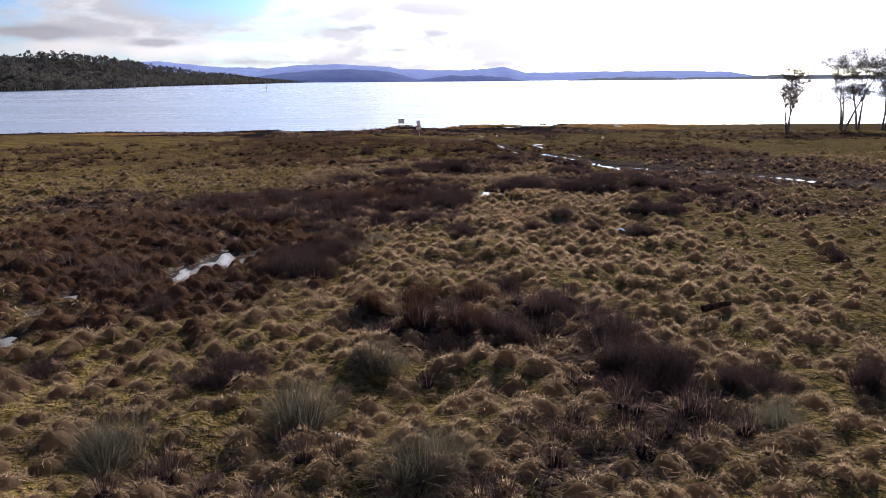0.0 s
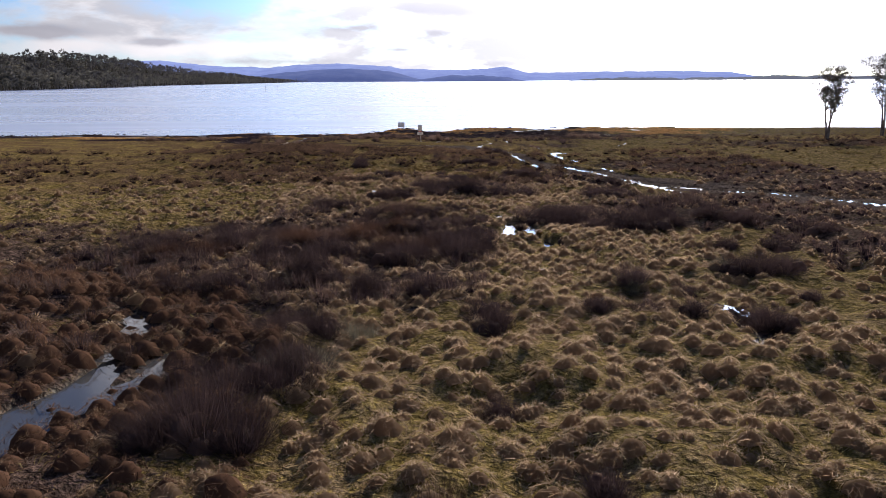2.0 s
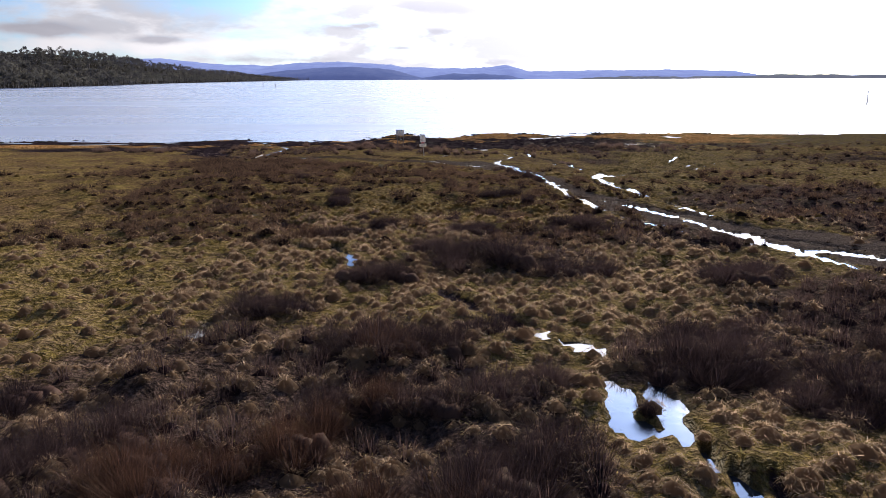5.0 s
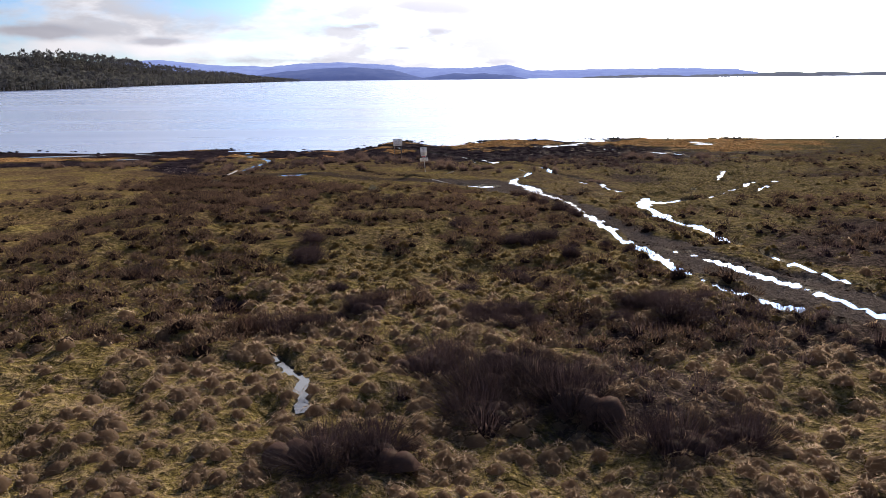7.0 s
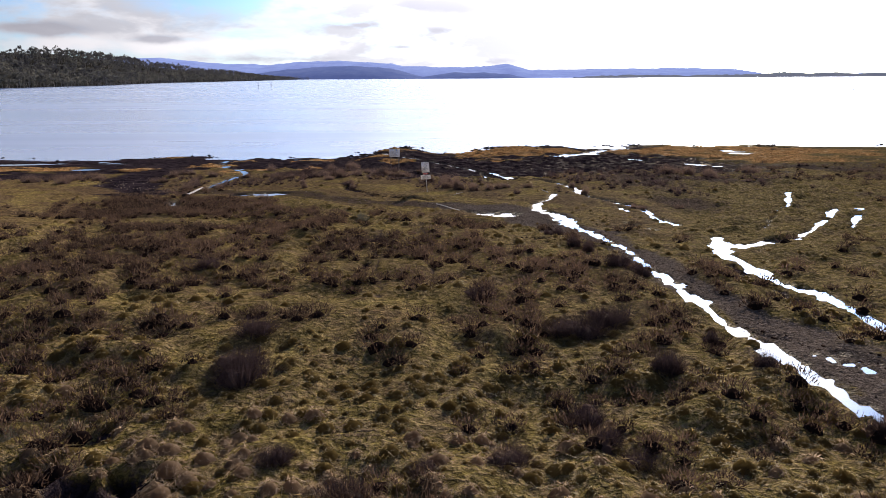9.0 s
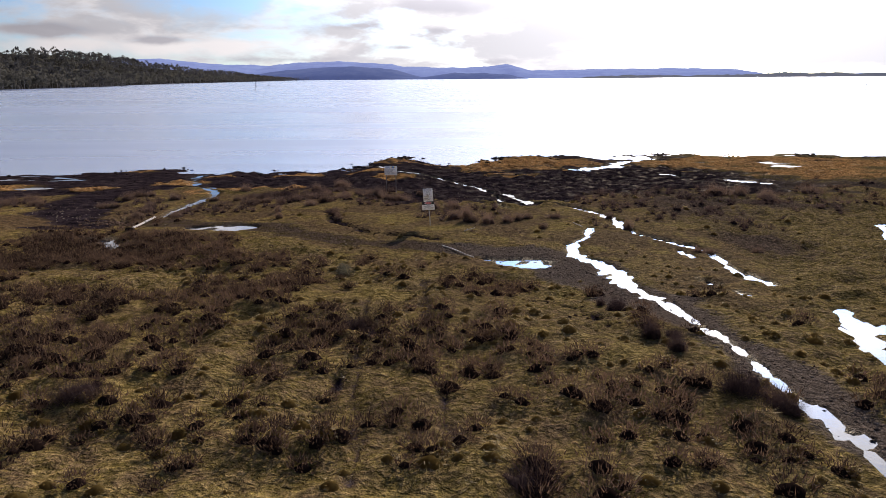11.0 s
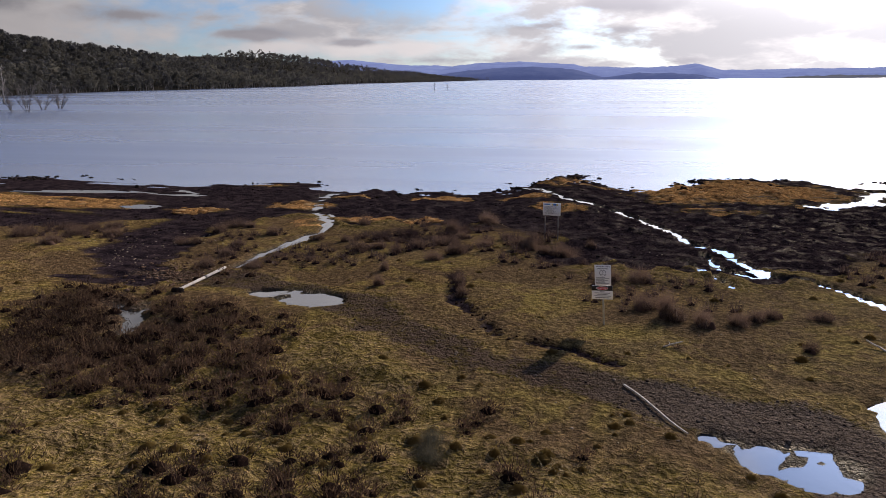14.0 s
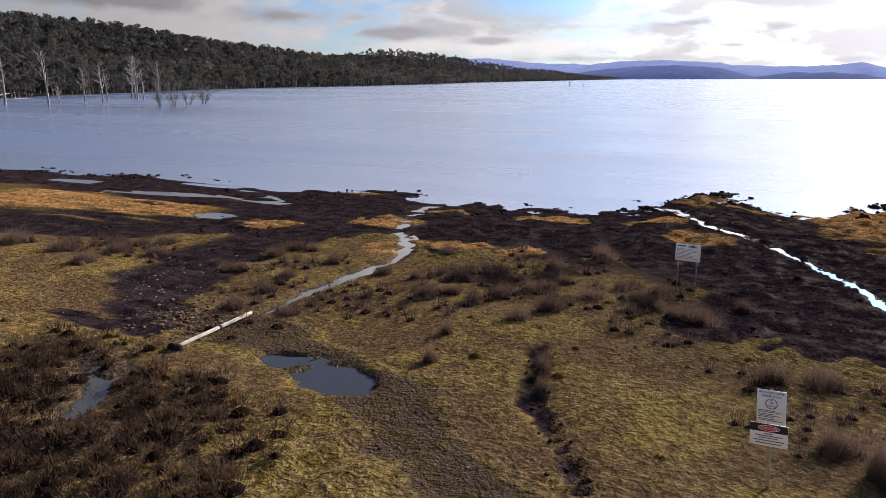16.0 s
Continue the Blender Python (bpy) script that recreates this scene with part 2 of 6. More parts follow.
def ground_material():
    m, N = material("moor_ground")
    p = N.add("ShaderNodeTexCoord").outputs["Object"]

    def att(name):
        return N.add("ShaderNodeAttribute", attribute_name=name).outputs["Fac"]

    n1 = N.noise(p, 0.22, 4.0)
    n2 = N.noise(p, 1.7, 5.0, 0.65)
    n3 = N.noise(p, 11.0, 4.0, 0.7)
    n4 = N.noise(p, 42.0, 3.0, 0.7)
    n5 = N.noise(p, 85.0, 2.0, 0.7)
    fibre = N.ramp(N.math("ADD", N.math("MULTIPLY", n4, 0.5), N.math("MULTIPLY", n5, 0.5)), 0.38, 0.62, 0.62, 1.38)
    mottled = N.math("ADD", N.math("MULTIPLY", n2, 0.5), N.math("MULTIPLY", n3, 0.5))
    moss = N.mix(N.ramp(n2, 0.35, 0.65), (0.098, 0.070, 0.018), (0.220, 0.158, 0.044))
    dry = N.mix(N.ramp(n3, 0.35, 0.65), (0.072, 0.048, 0.022), (0.182, 0.124, 0.058))
    c = N.mix(N.ramp(mottled, 0.42, 0.58), moss, dry)
    peat = N.mix(N.ramp(n3, 0.3, 0.7), (0.030, 0.020, 0.016), (0.088, 0.056, 0.040))
    c = N.mix(N.ramp(N.math("ADD", att("heath"), N.math("MULTIPLY", N.math("SUBTRACT", mottled, 0.5), 1.6)), 0.25, 0.75), c, peat)
    lawn = N.mix(N.ramp(mottled, 0.40, 0.60), (0.070, 0.045, 0.018), (0.205, 0.134, 0.051))
    lawn = N.mix(N.ramp(n1, 0.42, 0.6, 0.0, 0.7), lawn, (0.185, 0.131, 0.042))
    lawn = N.mix(N.ramp(n2, 0.52, 0.62, 0.0, 0.85), lawn, (0.092, 0.055, 0.027))
    patch = N.noise(p, 0.75, 4.0, 0.6, 0.4)
    lawn = N.mix(N.ramp(patch, 0.50, 0.62, 0.0, 0.65), lawn, N.mix(n3, (0.080, 0.052, 0.025), (0.168, 0.112, 0.054)))
    lawn = N.mix(N.ramp(patch, 0.46, 0.36, 0.0, 0.6), lawn, N.mix(n3, (0.130, 0.096, 0.025), (0.240, 0.175, 0.046)))
    broad = N.noise(p, 0.34, 4.0, 0.62, 0.6)
    lawn = N.mix(N.ramp(broad, 0.47, 0.57, 0.0, 0.85), lawn, N.mix(n3, (0.060, 0.037, 0.019), (0.130, 0.082, 0.042)))
    lawn = N.mix(N.ramp(n4, 0.58, 0.75, 0.0, 0.7), lawn, (0.065, 0.044, 0.020))
    c = N.mix(N.ramp(N.math("ADD", att("lawn"), N.math("MULTIPLY", N.math("SUBTRACT", mottled, 0.5), 1.8)), 0.15, 0.85), c, lawn)
    rust = N.mix(N.ramp(mottled, 0.36, 0.64), (0.165, 0.082, 0.030), (0.47, 0.255, 0.095))
    c = N.mix(N.ramp(N.math("ADD", att("rust"), N.math("MULTIPLY", N.math("SUBTRACT", mottled, 0.5), 1.8)), 0.25, 0.75), c, rust)
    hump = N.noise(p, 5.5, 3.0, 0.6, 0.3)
    # hump scales the colour as well as the bump: hollows darker, crests lighter
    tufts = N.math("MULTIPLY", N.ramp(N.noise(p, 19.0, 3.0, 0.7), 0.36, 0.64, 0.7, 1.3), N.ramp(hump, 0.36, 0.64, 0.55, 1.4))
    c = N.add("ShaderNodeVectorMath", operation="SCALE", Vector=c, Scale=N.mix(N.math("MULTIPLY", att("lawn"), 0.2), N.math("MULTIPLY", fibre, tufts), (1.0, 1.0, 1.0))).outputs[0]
    mudc = N.mix(N.ramp(mottled, 0.4, 0.62), (0.009, 0.007, 0.009), (0.046, 0.031, 0.032))
    mudf = N.ramp(N.math("ADD", att("mud"), N.math("MULTIPLY", N.math("SUBTRACT", mottled, 0.5), 2.0)), 0.25, 0.75)
    c = N.mix(mudf, c, mudc)
    v = N.add("ShaderNodeTexVoronoi", Vector=p, Scale=19.0)
    v2 = N.add("ShaderNodeTexVoronoi", Vector=p, Scale=47.0)
    grav = N.mix(v.outputs["Color"], (0.070, 0.053, 0.041), (0.205, 0.158, 0.122))
    grav = N.mix(N.ramp(n4, 0.45, 0.7), grav, (0.026, 0.018, 0.012))
    dirt = N.mix(N.ramp(mottled, 0.4, 0.6), (0.026, 0.018, 0.013), (0.092, 0.062, 0.044))
    grav = N.mix(N.math("MULTIPLY", att("dirt"), 0.9), grav, dirt)
    gravf = N.ramp(N.math("ADD", att("gravel"), N.math("MULTIPLY", N.math("SUBTRACT", mottled, 0.5), 2.4)), 0.2, 0.85)
    c = N.mix(gravf, c, grav)
    wet = att("wet")
    c = N.mix(N.math("MULTIPLY", wet, 0.75), c, (0.014, 0.011, 0.009))
    d = N.add("ShaderNodeBsdfDiffuse", Color=c, Roughness=0.7)
    g = N.add("ShaderNodeBsdfGlossy", Color=(1.0, 0.93, 0.76, 1), Roughness=N.math("SUBTRACT", 0.6, N.math("MULTIPLY", N.math("MAXIMUM", mudf, wet), 0.28)))
    stones = N.math("ADD", N.math("MULTIPLY", v.outputs["Distance"], -0.6), N.math("MULTIPLY", v2.outputs["Distance"], -0.3))
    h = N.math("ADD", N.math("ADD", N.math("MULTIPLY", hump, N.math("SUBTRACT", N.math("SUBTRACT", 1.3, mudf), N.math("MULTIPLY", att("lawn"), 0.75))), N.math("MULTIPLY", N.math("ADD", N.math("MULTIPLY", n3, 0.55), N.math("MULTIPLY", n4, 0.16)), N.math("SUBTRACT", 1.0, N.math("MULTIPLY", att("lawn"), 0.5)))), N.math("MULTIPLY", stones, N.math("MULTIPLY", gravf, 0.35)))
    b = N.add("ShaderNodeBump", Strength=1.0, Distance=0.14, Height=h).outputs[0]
    N.put(d.inputs["Normal"], b)
    N.put(g.inputs["Normal"], b)
    damp = N.math("MULTIPLY", mudf, N.ramp(n2, 0.5, 0.66, 0.0, 0.005))
    x = N.add("ShaderNodeMixShader", Fac=N.math("ADD", N.math("ADD", damp, N.math("MULTIPLY", N.math("SUBTRACT", 1.0, N.math("MAXIMUM", N.math("MAXIMUM", mudf, gravf), att("rust"))), 0.002)), N.math("MULTIPLY", wet, 0.02)))
    N.put(x.inputs[1], d.outputs[0])
    N.put(x.inputs[2], g.outputs[0])
    N.put(N.add("ShaderNodeOutputMaterial").inputs[0], x.outputs[0])
    return m


def water_material(name, tint, rough, ripple, scale, stretch=1.0):
    m, N = material(name)
    p = N.add("ShaderNodeTexCoord").outputs["Object"]
    q = N.add("ShaderNodeMapping", Vector=p, Scale=(1.0, stretch, 1.0)).outputs[0]
    h = N.math("ADD", N.noise(q, scale, 4.0, 0.6), N.math("MULTIPLY", N.noise(q, scale * 0.13, 3.0, 0.5), 1.5))
    gust = N.ramp(N.noise(N.add("ShaderNodeMapping", Vector=p, Scale=(0.10, 1.0, 1.0)).outputs[0], 0.03, 4.0, 0.6), 0.38, 0.62, 0.72, 1.2)
    s = N.add("ShaderNodeBsdfPrincipled", **{"Base Color": (*tint, 1), "Roughness": N.math("MULTIPLY", gust, rough), "IOR": 1.333, "Specular IOR Level": 0.5})
    level = N.add("ShaderNodeCombineXYZ", Z=1.0).outputs[0]
    b = N.add("ShaderNodeBump", Strength=N.math("MULTIPLY", gust, ripple), Distance=0.05, Height=h, Normal=level).outputs[0]
    N.put(s.inputs["Normal"], b)
    N.put(N.add("ShaderNodeOutputMaterial").inputs[0], s.outputs[0])
    return m


GROUND = ground_material()
LAKE = water_material("lake_water", (0.086, 0.120, 0.200), 0.27, 0.08, 0.9, 2.0)
POOL = water_material("pool_water", (0.030, 0.030, 0.030), 0.03, 0.03, 5.0)


def distant(name, a, b, haze_glow):
    """Far wooded hills; a blue glow in the material stands in for haze."""
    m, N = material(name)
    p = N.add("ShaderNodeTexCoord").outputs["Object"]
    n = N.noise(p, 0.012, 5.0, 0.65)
    s = N.add("ShaderNodeBsdfPrincipled", **{"Base Color": N.mix(N.ramp(n, 0.35, 0.65), a, b), "Roughness": 1.0, "Specular IOR Level": 0.0, "Emission Color": (*haze_glow, 1), "Emission Strength": 1.0})
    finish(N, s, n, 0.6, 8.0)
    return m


# ---- shape of the land ----
WATER = -1.85
SLOPE_Y = (-20, 0, 15, 20, 24, 28, 40, 50, 58, 63, 67, 73, 78, 84, 90, 95, 100, 106, 130, 400, 4500)
SLOPE_Z = (1.9, 1.38, .94, .80, .63, .47, .2, .0, -.2, -.42, -.6, -.7, -.85, -1.08, -1.35, -1.6, -1.85, -2.1, -4, -20, -30)
SHORE_X = (-80, -54, -48, -35, -30, -26.5, -22, -13.5, -9, -8.2, -7, -4, -3, -0.2, 2.1, 4.5, 11, 12, 15, 20, 25, 30, 40, 80)
SHORE_Y = (99, 98.8, 101.2, 99.0, 98.6, 101.8, 100.4, 100.3, 101.2, 105.5, 109, 108.8, 104.5, 103.6, 107.2, 109.8, 110, 107.9, 108.0, 110.5, 110.5, 109.4, 109, 108)
LATTICE = np.random.RandomState(5).rand(256, 256)


def vnoise(x, y, size, seed=0):
    """Smooth random field, about -0.5 to 0.5, with features of that size in metres."""
    u, v = np.asarray(x) / size + seed * 17.3, np.asarray(y) / size + seed * 9.1
    i, j = np.floor(u).astype(int), np.floor(v).astype(int)
    fu, fv = u - i, v - j
    fu, fv = fu * fu * (3 - 2 * fu), fv * fv * (3 - 2 * fv)
    g = lambda a, b: LATTICE[a & 255, b & 255]
    return (g(i, j) * (1 - fu) + g(i + 1, j) * fu) * (1 - fv) + (g(i, j + 1) * (1 - fu) + g(i + 1, j + 1) * fu) * fv - 0.5


def fbm(x, y, size, seed=0, octaves=3):
    return sum(vnoise(x, y, size / 2 ** k, seed + k) / 2 ** k for k in range(octaves))


def step(v, lo, hi):
    t = np.clip((np.asarray(v, float) - lo) / (hi - lo), 0, 1)
    return t * t * (3 - 2 * t)


def blob(x, y, cx, cy, rx, ry, turn=0.0):
    """1 in the middle of an ellipse, 0 outside, with a soft rim."""
    c, s = math.cos(radians(turn)), math.sin(radians(turn))
    u, v = (x - cx) * c + (y - cy) * s, -(x - cx) * s + (y - cy) * c
    return 1 - step(np.sqrt((u / rx) ** 2 + (v / ry) ** 2), 0.6, 1.25)


def near_line(x, y, line):
    """Distance to a polyline of (x, y, half width), divided by the half width there."""
    best = np.full(np.shape(x), 1e9)
    for (ax, ay, aw), (bx, by, bw) in zip(line, line[1:]):
        dx, dy = bx - ax, by - ay
        t = np.clip(((x - ax) * dx + (y - ay) * dy) / (dx * dx + dy * dy), 0, 1)
        d = np.hypot(x - ax - t * dx, y - ay - t * dy) / (aw + t * (bw - aw))
        best = np.minimum(best, d)
    return best


# wet places: polylines of x, y, half width
BOG = [((-6.74, 20.29, 0.125), (-5.83, 19, 0.202), (-5.55, 17.87, 0.173), (-5.59, 17.17, 0.202), (-5.29, 15.97, 0.326), (-5.54, 15.34, 0.422), (-5.68, 14.72, 0.499), (-5.45, 13.91, 0.326)), ((-4.78, 17.47, 0.125), (-4.64, 16.48, 0.211), (-4.79, 15.64, 0.24), (-5.15, 15.36, 0.25)),
       ((-6.42, 12.92, 0.173), (-6.99, 12.85, 0.221), (-7.35, 12.88, 0.154)), ((-7.08, 11.94, 0.202), (-7.33, 11.54, 0.173)), ((-7.12, 10.54, 0.125), (-6.73, 9.75, 0.154)), ((-8.92, 28.97, 0.121), (-8.46, 29.02, 0.224), (-7.93, 29.42, 0.104)), ((-5.61, 32, 0.125), (-5.68, 32.81, 0.154)),
       ((5.13, 20.05, 0.0576), (5.31, 19.73, 0.096), (5.45, 19.47, 0.0576)), ((5.01, 18.02, 0.115), (4.97, 17.54, 0.125))]
POND = [((1.86, 29.67, 0.086), (1.94, 29.14, 0.189), (1.78, 28.45, 0.249), (1.82, 27.93, 0.138)), ((2.72, 30.06, 0.0774), (2.52, 29.26, 0.189), (2.46, 28.55, 0.206), (2.4, 28.11, 0.181), (2.38, 27.56, 0.138), (2.54, 27.23, 0.138), (2.63, 26.79, 0.103), (2.7, 26.37, 0.0774), (2.84, 25.77, 0.0602)),
        ((1.82, 27.93, 0.112), (2.12, 27.94, 0.138), (2.32, 27.77, 0.138)), ((1.04, 31.99, 0.129), (1.15, 31.69, 0.146)), ((1.46, 31.57, 0.0946), (1.65, 31.38, 0.172), (2.03, 31.1, 0.0774))]
PUDDLE_S = [((1.67, 22.96, 0.0675), (1.89, 23.14, 0.112), (2.16, 23.31, 0.0675))]
GULLY = [((-4.48, 40.4, 0.072), (-4.09, 39.69, 0.096), (-3.69, 39.22, 0.096), (-3.29, 37.91, 0.084))]
RUT_A = [((4.22, 71.86, 0.14), (3.76, 70.14, 0.0955), (2.94, 68.93, 0.127), (2.71, 67.51, 0.197), (3.26, 66.33, 0.286), (3.52, 64.83, 0.318), (3.61, 63.33, 0.286), (3.83, 62.21, 0.242), (4.02, 61.2, 0.172), (4.11, 60.14, 0.14), (4.18, 58.92, 0.114), (4.32, 57.58, 0.101), (4.28, 55.79, 0.114), (4.44, 53.81, 0.127), (4.65, 51.74, 0.186), (4.71, 50.43, 0.0994), (4.83, 49.49, 0.124), (4.96, 48.23, 0.207), (5.05, 47.29, 0.155), (5.11, 46, 0.114), (5.32, 45.05, 0.104), (5.59, 44.28, 0.124), (5.9, 43.35, 0.135), (6.46, 42.31, 0.165), (7.01, 41.07, 0.124))]
RUT_B = [((5.65, 48.26, 0.102), (6.15, 47.45, 0.136), (6.6, 46.31, 0.12), (6.85, 45.56, 0.17), (7.09, 44.8, 0.17), (7.6, 43.74, 0.145), (8.16, 41.91, 0.136), (8.73, 41.29, 0.273), (8.92, 40.39, 0.358), (9.3, 39.74, 0.29), (9.76, 38.33, 0.17), (10.16, 37.22, 0.111)), ((10.01, 39.35, 0.205), (10.63, 39.15, 0.255), (11.21, 38.55, 0.17), (11.99, 38.03, 0.145), (13.48, 36.63, 0.128)), ((13.37, 37.61, 0.153), (15.77, 34.87, 0.128), (18.97, 29.53, 0.153))]
RUT_C = [((8.47, 60.61, 0.178), (7.86, 58.76, 0.281), (7.45, 57.32, 0.252), (7.04, 56.1, 0.163)), ((8.12, 58.88, 0.296), (8.87, 58.9, 0.252), (9.95, 59.67, 0.215), (10.92, 60.12, 0.163), (12.66, 62.12, 0.118), (14.74, 64.99, 0.141), (16.58, 67.89, 0.141)), ((14.22, 62.4, 0.0814), (15.99, 64.95, 0.141), (17.71, 67.83, 0.118)), ((10.92, 62.44, 0.0814), (13.18, 66.43, 0.0888), (14.91, 68.9, 0.0962), (16.88, 72.99, 0.148), (17.81, 72.83, 0.148)),
         ((7.5, 56.73, 0.192), (7.45, 55.21, 0.259), (7.58, 54.33, 0.155), (7.71, 53.62, 0.163), (8.12, 52.94, 0.215), (8.2, 52.15, 0.178), (8.18, 50.44, 0.118), (8.41, 48.44, 0.0962), (8.67, 45.68, 0.104), (9.26, 43.82, 0.118), (10.3, 43.28, 0.104), (11.21, 42.5, 0.0962))]
RILL_R = [((5.4, 74.89, 0.224), (5.65, 73.42, 0.136), (5.54, 72.01, 0.176), (5.83, 70.9, 0.128), (6.08, 70.29, 0.136), (6.51, 69.72, 0.192), (7.01, 69.05, 0.192), (7.55, 68.34, 0.16), (7.68, 67.28, 0.144), (7.55, 66.1, 0.144), (7.49, 65.09, 0.136), (7.6, 64.38, 0.208), (7.74, 63.77, 0.208), (7.86, 63.2, 0.128)), ((5.98, 64.18, 0.096), (6.19, 63.41, 0.128)), ((6.45, 62.46, 0.128), (6.63, 62.08, 0.128)), ((7.03, 66.68, 0.08), (6.57, 68.18, 0.096))]
RILL_M = [((-8.05, 102.56, 0.289), (-6.55, 98.98, 0.289), (-5.52, 96.78, 0.272), (-4.04, 95.21, 0.204), (-2.46, 93.64, 0.187), (-1.36, 91.38, 0.187), (-0.39, 89.06, 0.221), (0.28, 87.03, 0.17), (0.57, 84.63, 0.187), (1.06, 84.07, 0.245), (1.7, 83.59, 0.245), (1.94, 82.64, 0.18), (2.04, 81.36, 0.158), (2.44, 79.9, 0.187), (3.17, 78.69, 0.216), (4.02, 78.19, 0.202), (4.71, 76.74, 0.158), (5.41, 75.3, 0.187)), ((0.92, 82.41, 0.115), (1.27, 79.9, 0.13), (2.14, 79.11, 0.13), (3.08, 78.67, 0.144)), ((0.04, 81.28, 0.072), (0.49, 79.94, 0.0792), (0.74, 78.71, 0.101), (1.17, 77.51, 0.072), (1.34, 76.86, 0.0648))]
RILL_L = [((-21.79, 101.23, 0.32), (-20.47, 96.42, 0.26), (-19.41, 92.71, 0.28), (-18.46, 89.8, 0.28), (-17, 87.65, 0.3), (-15.87, 85.87, 0.24), (-15.29, 83.71, 0.13), (-15.43, 82.23, 0.3), (-15.6, 81.09, 0.27), (-15.69, 80.01, 0.22), (-15.8, 79.16, 0.22), (-15.64, 77.84, 0.15), (-15.61, 77.23, 0.17), (-15.55, 76.62, 0.1))]
PUDDLES = [((-13.3, 74.0, 0.22), (-12.2, 73.9, 0.62), (-11.2, 73.5, 0.72), (-10.6, 73.1, 0.62)), ((-0.46, 66.92, 0.12), (0.14, 66.54, 0.3), (0.71, 66.25, 0.58), (1.15, 66.17, 0.62), (1.45, 66.11, 0.4)), ((-16.6, 71.85, 0.2), (-15.2, 70.85, 0.26), (-14.85, 70.2, 0.24), (-14.65, 69.6, 0.24)), ((-15.86, 72.17, 0.1), (-15.38, 71.57, 0.14))]
SHORE_POOLS = [((-41.41, 92.93, 0.4), (-38.2, 93.68, 0.4), (-35.67, 94.35, 0.5), (-34.46, 94.89, 0.5)), ((-33.3, 94.32, 0.5), (-31.53, 94.79, 0.8), (-28.75, 93.66, 0.4)), ((-28.63, 88.63, 0.5), (-28.07, 89.55, 0.6)), ((-49.87, 95.24, 0.3), (-46.63, 95.19, 0.5)),
               ((8.89, 96.53, 0.5), (10.73, 98.15, 0.5), (12.68, 102.24, 0.5), (13.9, 104.94, 0.4), (17.08, 107.68, 0.5)), ((24.44, 101.77, 0.4), (24.72, 99.46, 0.7), (24.73, 97.04, 0.5)), ((13.93, 94.02, 0.3), (14.97, 92.91, 0.3)), ((17.51, 90.98, 0.26), (19.19, 89.46, 0.4)), ((20.27, 93.18, 0.2), (21.88, 92.54, 0.25)), ((7.62, 96.45, 0.2), (8.8, 95.52, 0.3)), ((29.91, 103.45, 0.3), (33.84, 103.36, 0.4))]
WETS = (("bog_pool", BOG, .08), ("pond", POND + PUDDLE_S, .06), ("gully_water", GULLY, .08), ("rut_water", RUT_A + RUT_B, .065), ("track_pool", RUT_C, .065), ("rill", RILL_R + RILL_M + RILL_L, .08), ("puddle", PUDDLES, .10), ("shore_pool", SHORE_POOLS, .05))
ROADS = [((-18.2, 75.2, 0.8), (-16.55, 75.08, 1.2), (-14.0, 75.0, 1.0), (-11.6, 74.0, 1.1), (-9.58, 72.78, 0.97), (-7.04, 70.78, 0.79), (-4.97, 69.44, 0.84), (-3.4, 68.95, 0.93), (-1.94, 68.38, 0.85), (-0.6, 67.9, 1.2), (1.18, 67.02, 1.5), (2.68, 65.57, 1.6), (3.51, 62.52, 1.3), (3.99, 59.44, 1.1), (4.84, 54.81, 1), (5.64, 50.34, 1.2), (6.45, 45.92, 1.6), (8.81, 42.03, 1.7), (12.09, 38.43, 1.7), (15.86, 34.13, 1.6), (19.8, 28.84, 1.6), (30.8, 17.27, 1.6))]
# broken turf edges: the dark line holds bare peat and a painted shadow
CUTS = [((-7.4, 76.7, 0.12), (-7.42, 76.49, 0.16), (-6.55, 73.6, 0.2), (-5.64, 72.22, 0.16), (-5.05, 71.01, 0.17), (-4.26, 70.69, 0.2), (-3.24, 70.41, 0.26), (-2.57, 69.99, 0.16), (-1.96, 69.71, 0.1)),
        ((-0.91, 35.17, 0.22), (-0.01, 33.58, 0.28), (0.89, 32.37, 0.2)), ((0.58, 61.46, 0.22), (1.32, 60.66, 0.32), (1.78, 59.84, 0.42), (2.01, 58.73, 0.3)), ((-4, 59.16, 0.22), (-3.7, 58.48, 0.34), (-3.4, 58.17, 0.3)), ((-3.84, 56.08, 0.12), (-3.74, 55.1, 0.14)), ((-6.89, 43.99, 0.3), (-6.22, 43.23, 0.28), (-5.83, 42.84, 0.36)), ((-5.73, 44.11, 0.2), (-5.44, 43.74, 0.22)),
        ((4.72, 20.81, 0.22), (5.32, 19.69, 0.34), (5.25, 18.17, 0.28), (5.1, 17.19, 0.2)), ((3, 26.98, 0.10), (3.11, 25.98, 0.13), (3.3, 24.88, 0.10)),
        ((5.12, 49.98, 0.16), (5.9, 49, 0.24), (6.58, 47.96, 0.26), (7.14, 46.9, 0.24), (7.73, 45.88, 0.2), (8.46, 44.22, 0.22), (9.33, 43.19, 0.2)), ((9.32, 41.89, 0.2), (10.4, 40.86, 0.26), (12.03, 39.19, 0.24), (14.6, 37.05, 0.2)), ((6.84, 55.48, 0.14), (7.05, 53.5, 0.18), (7.57, 50.93, 0.16))]
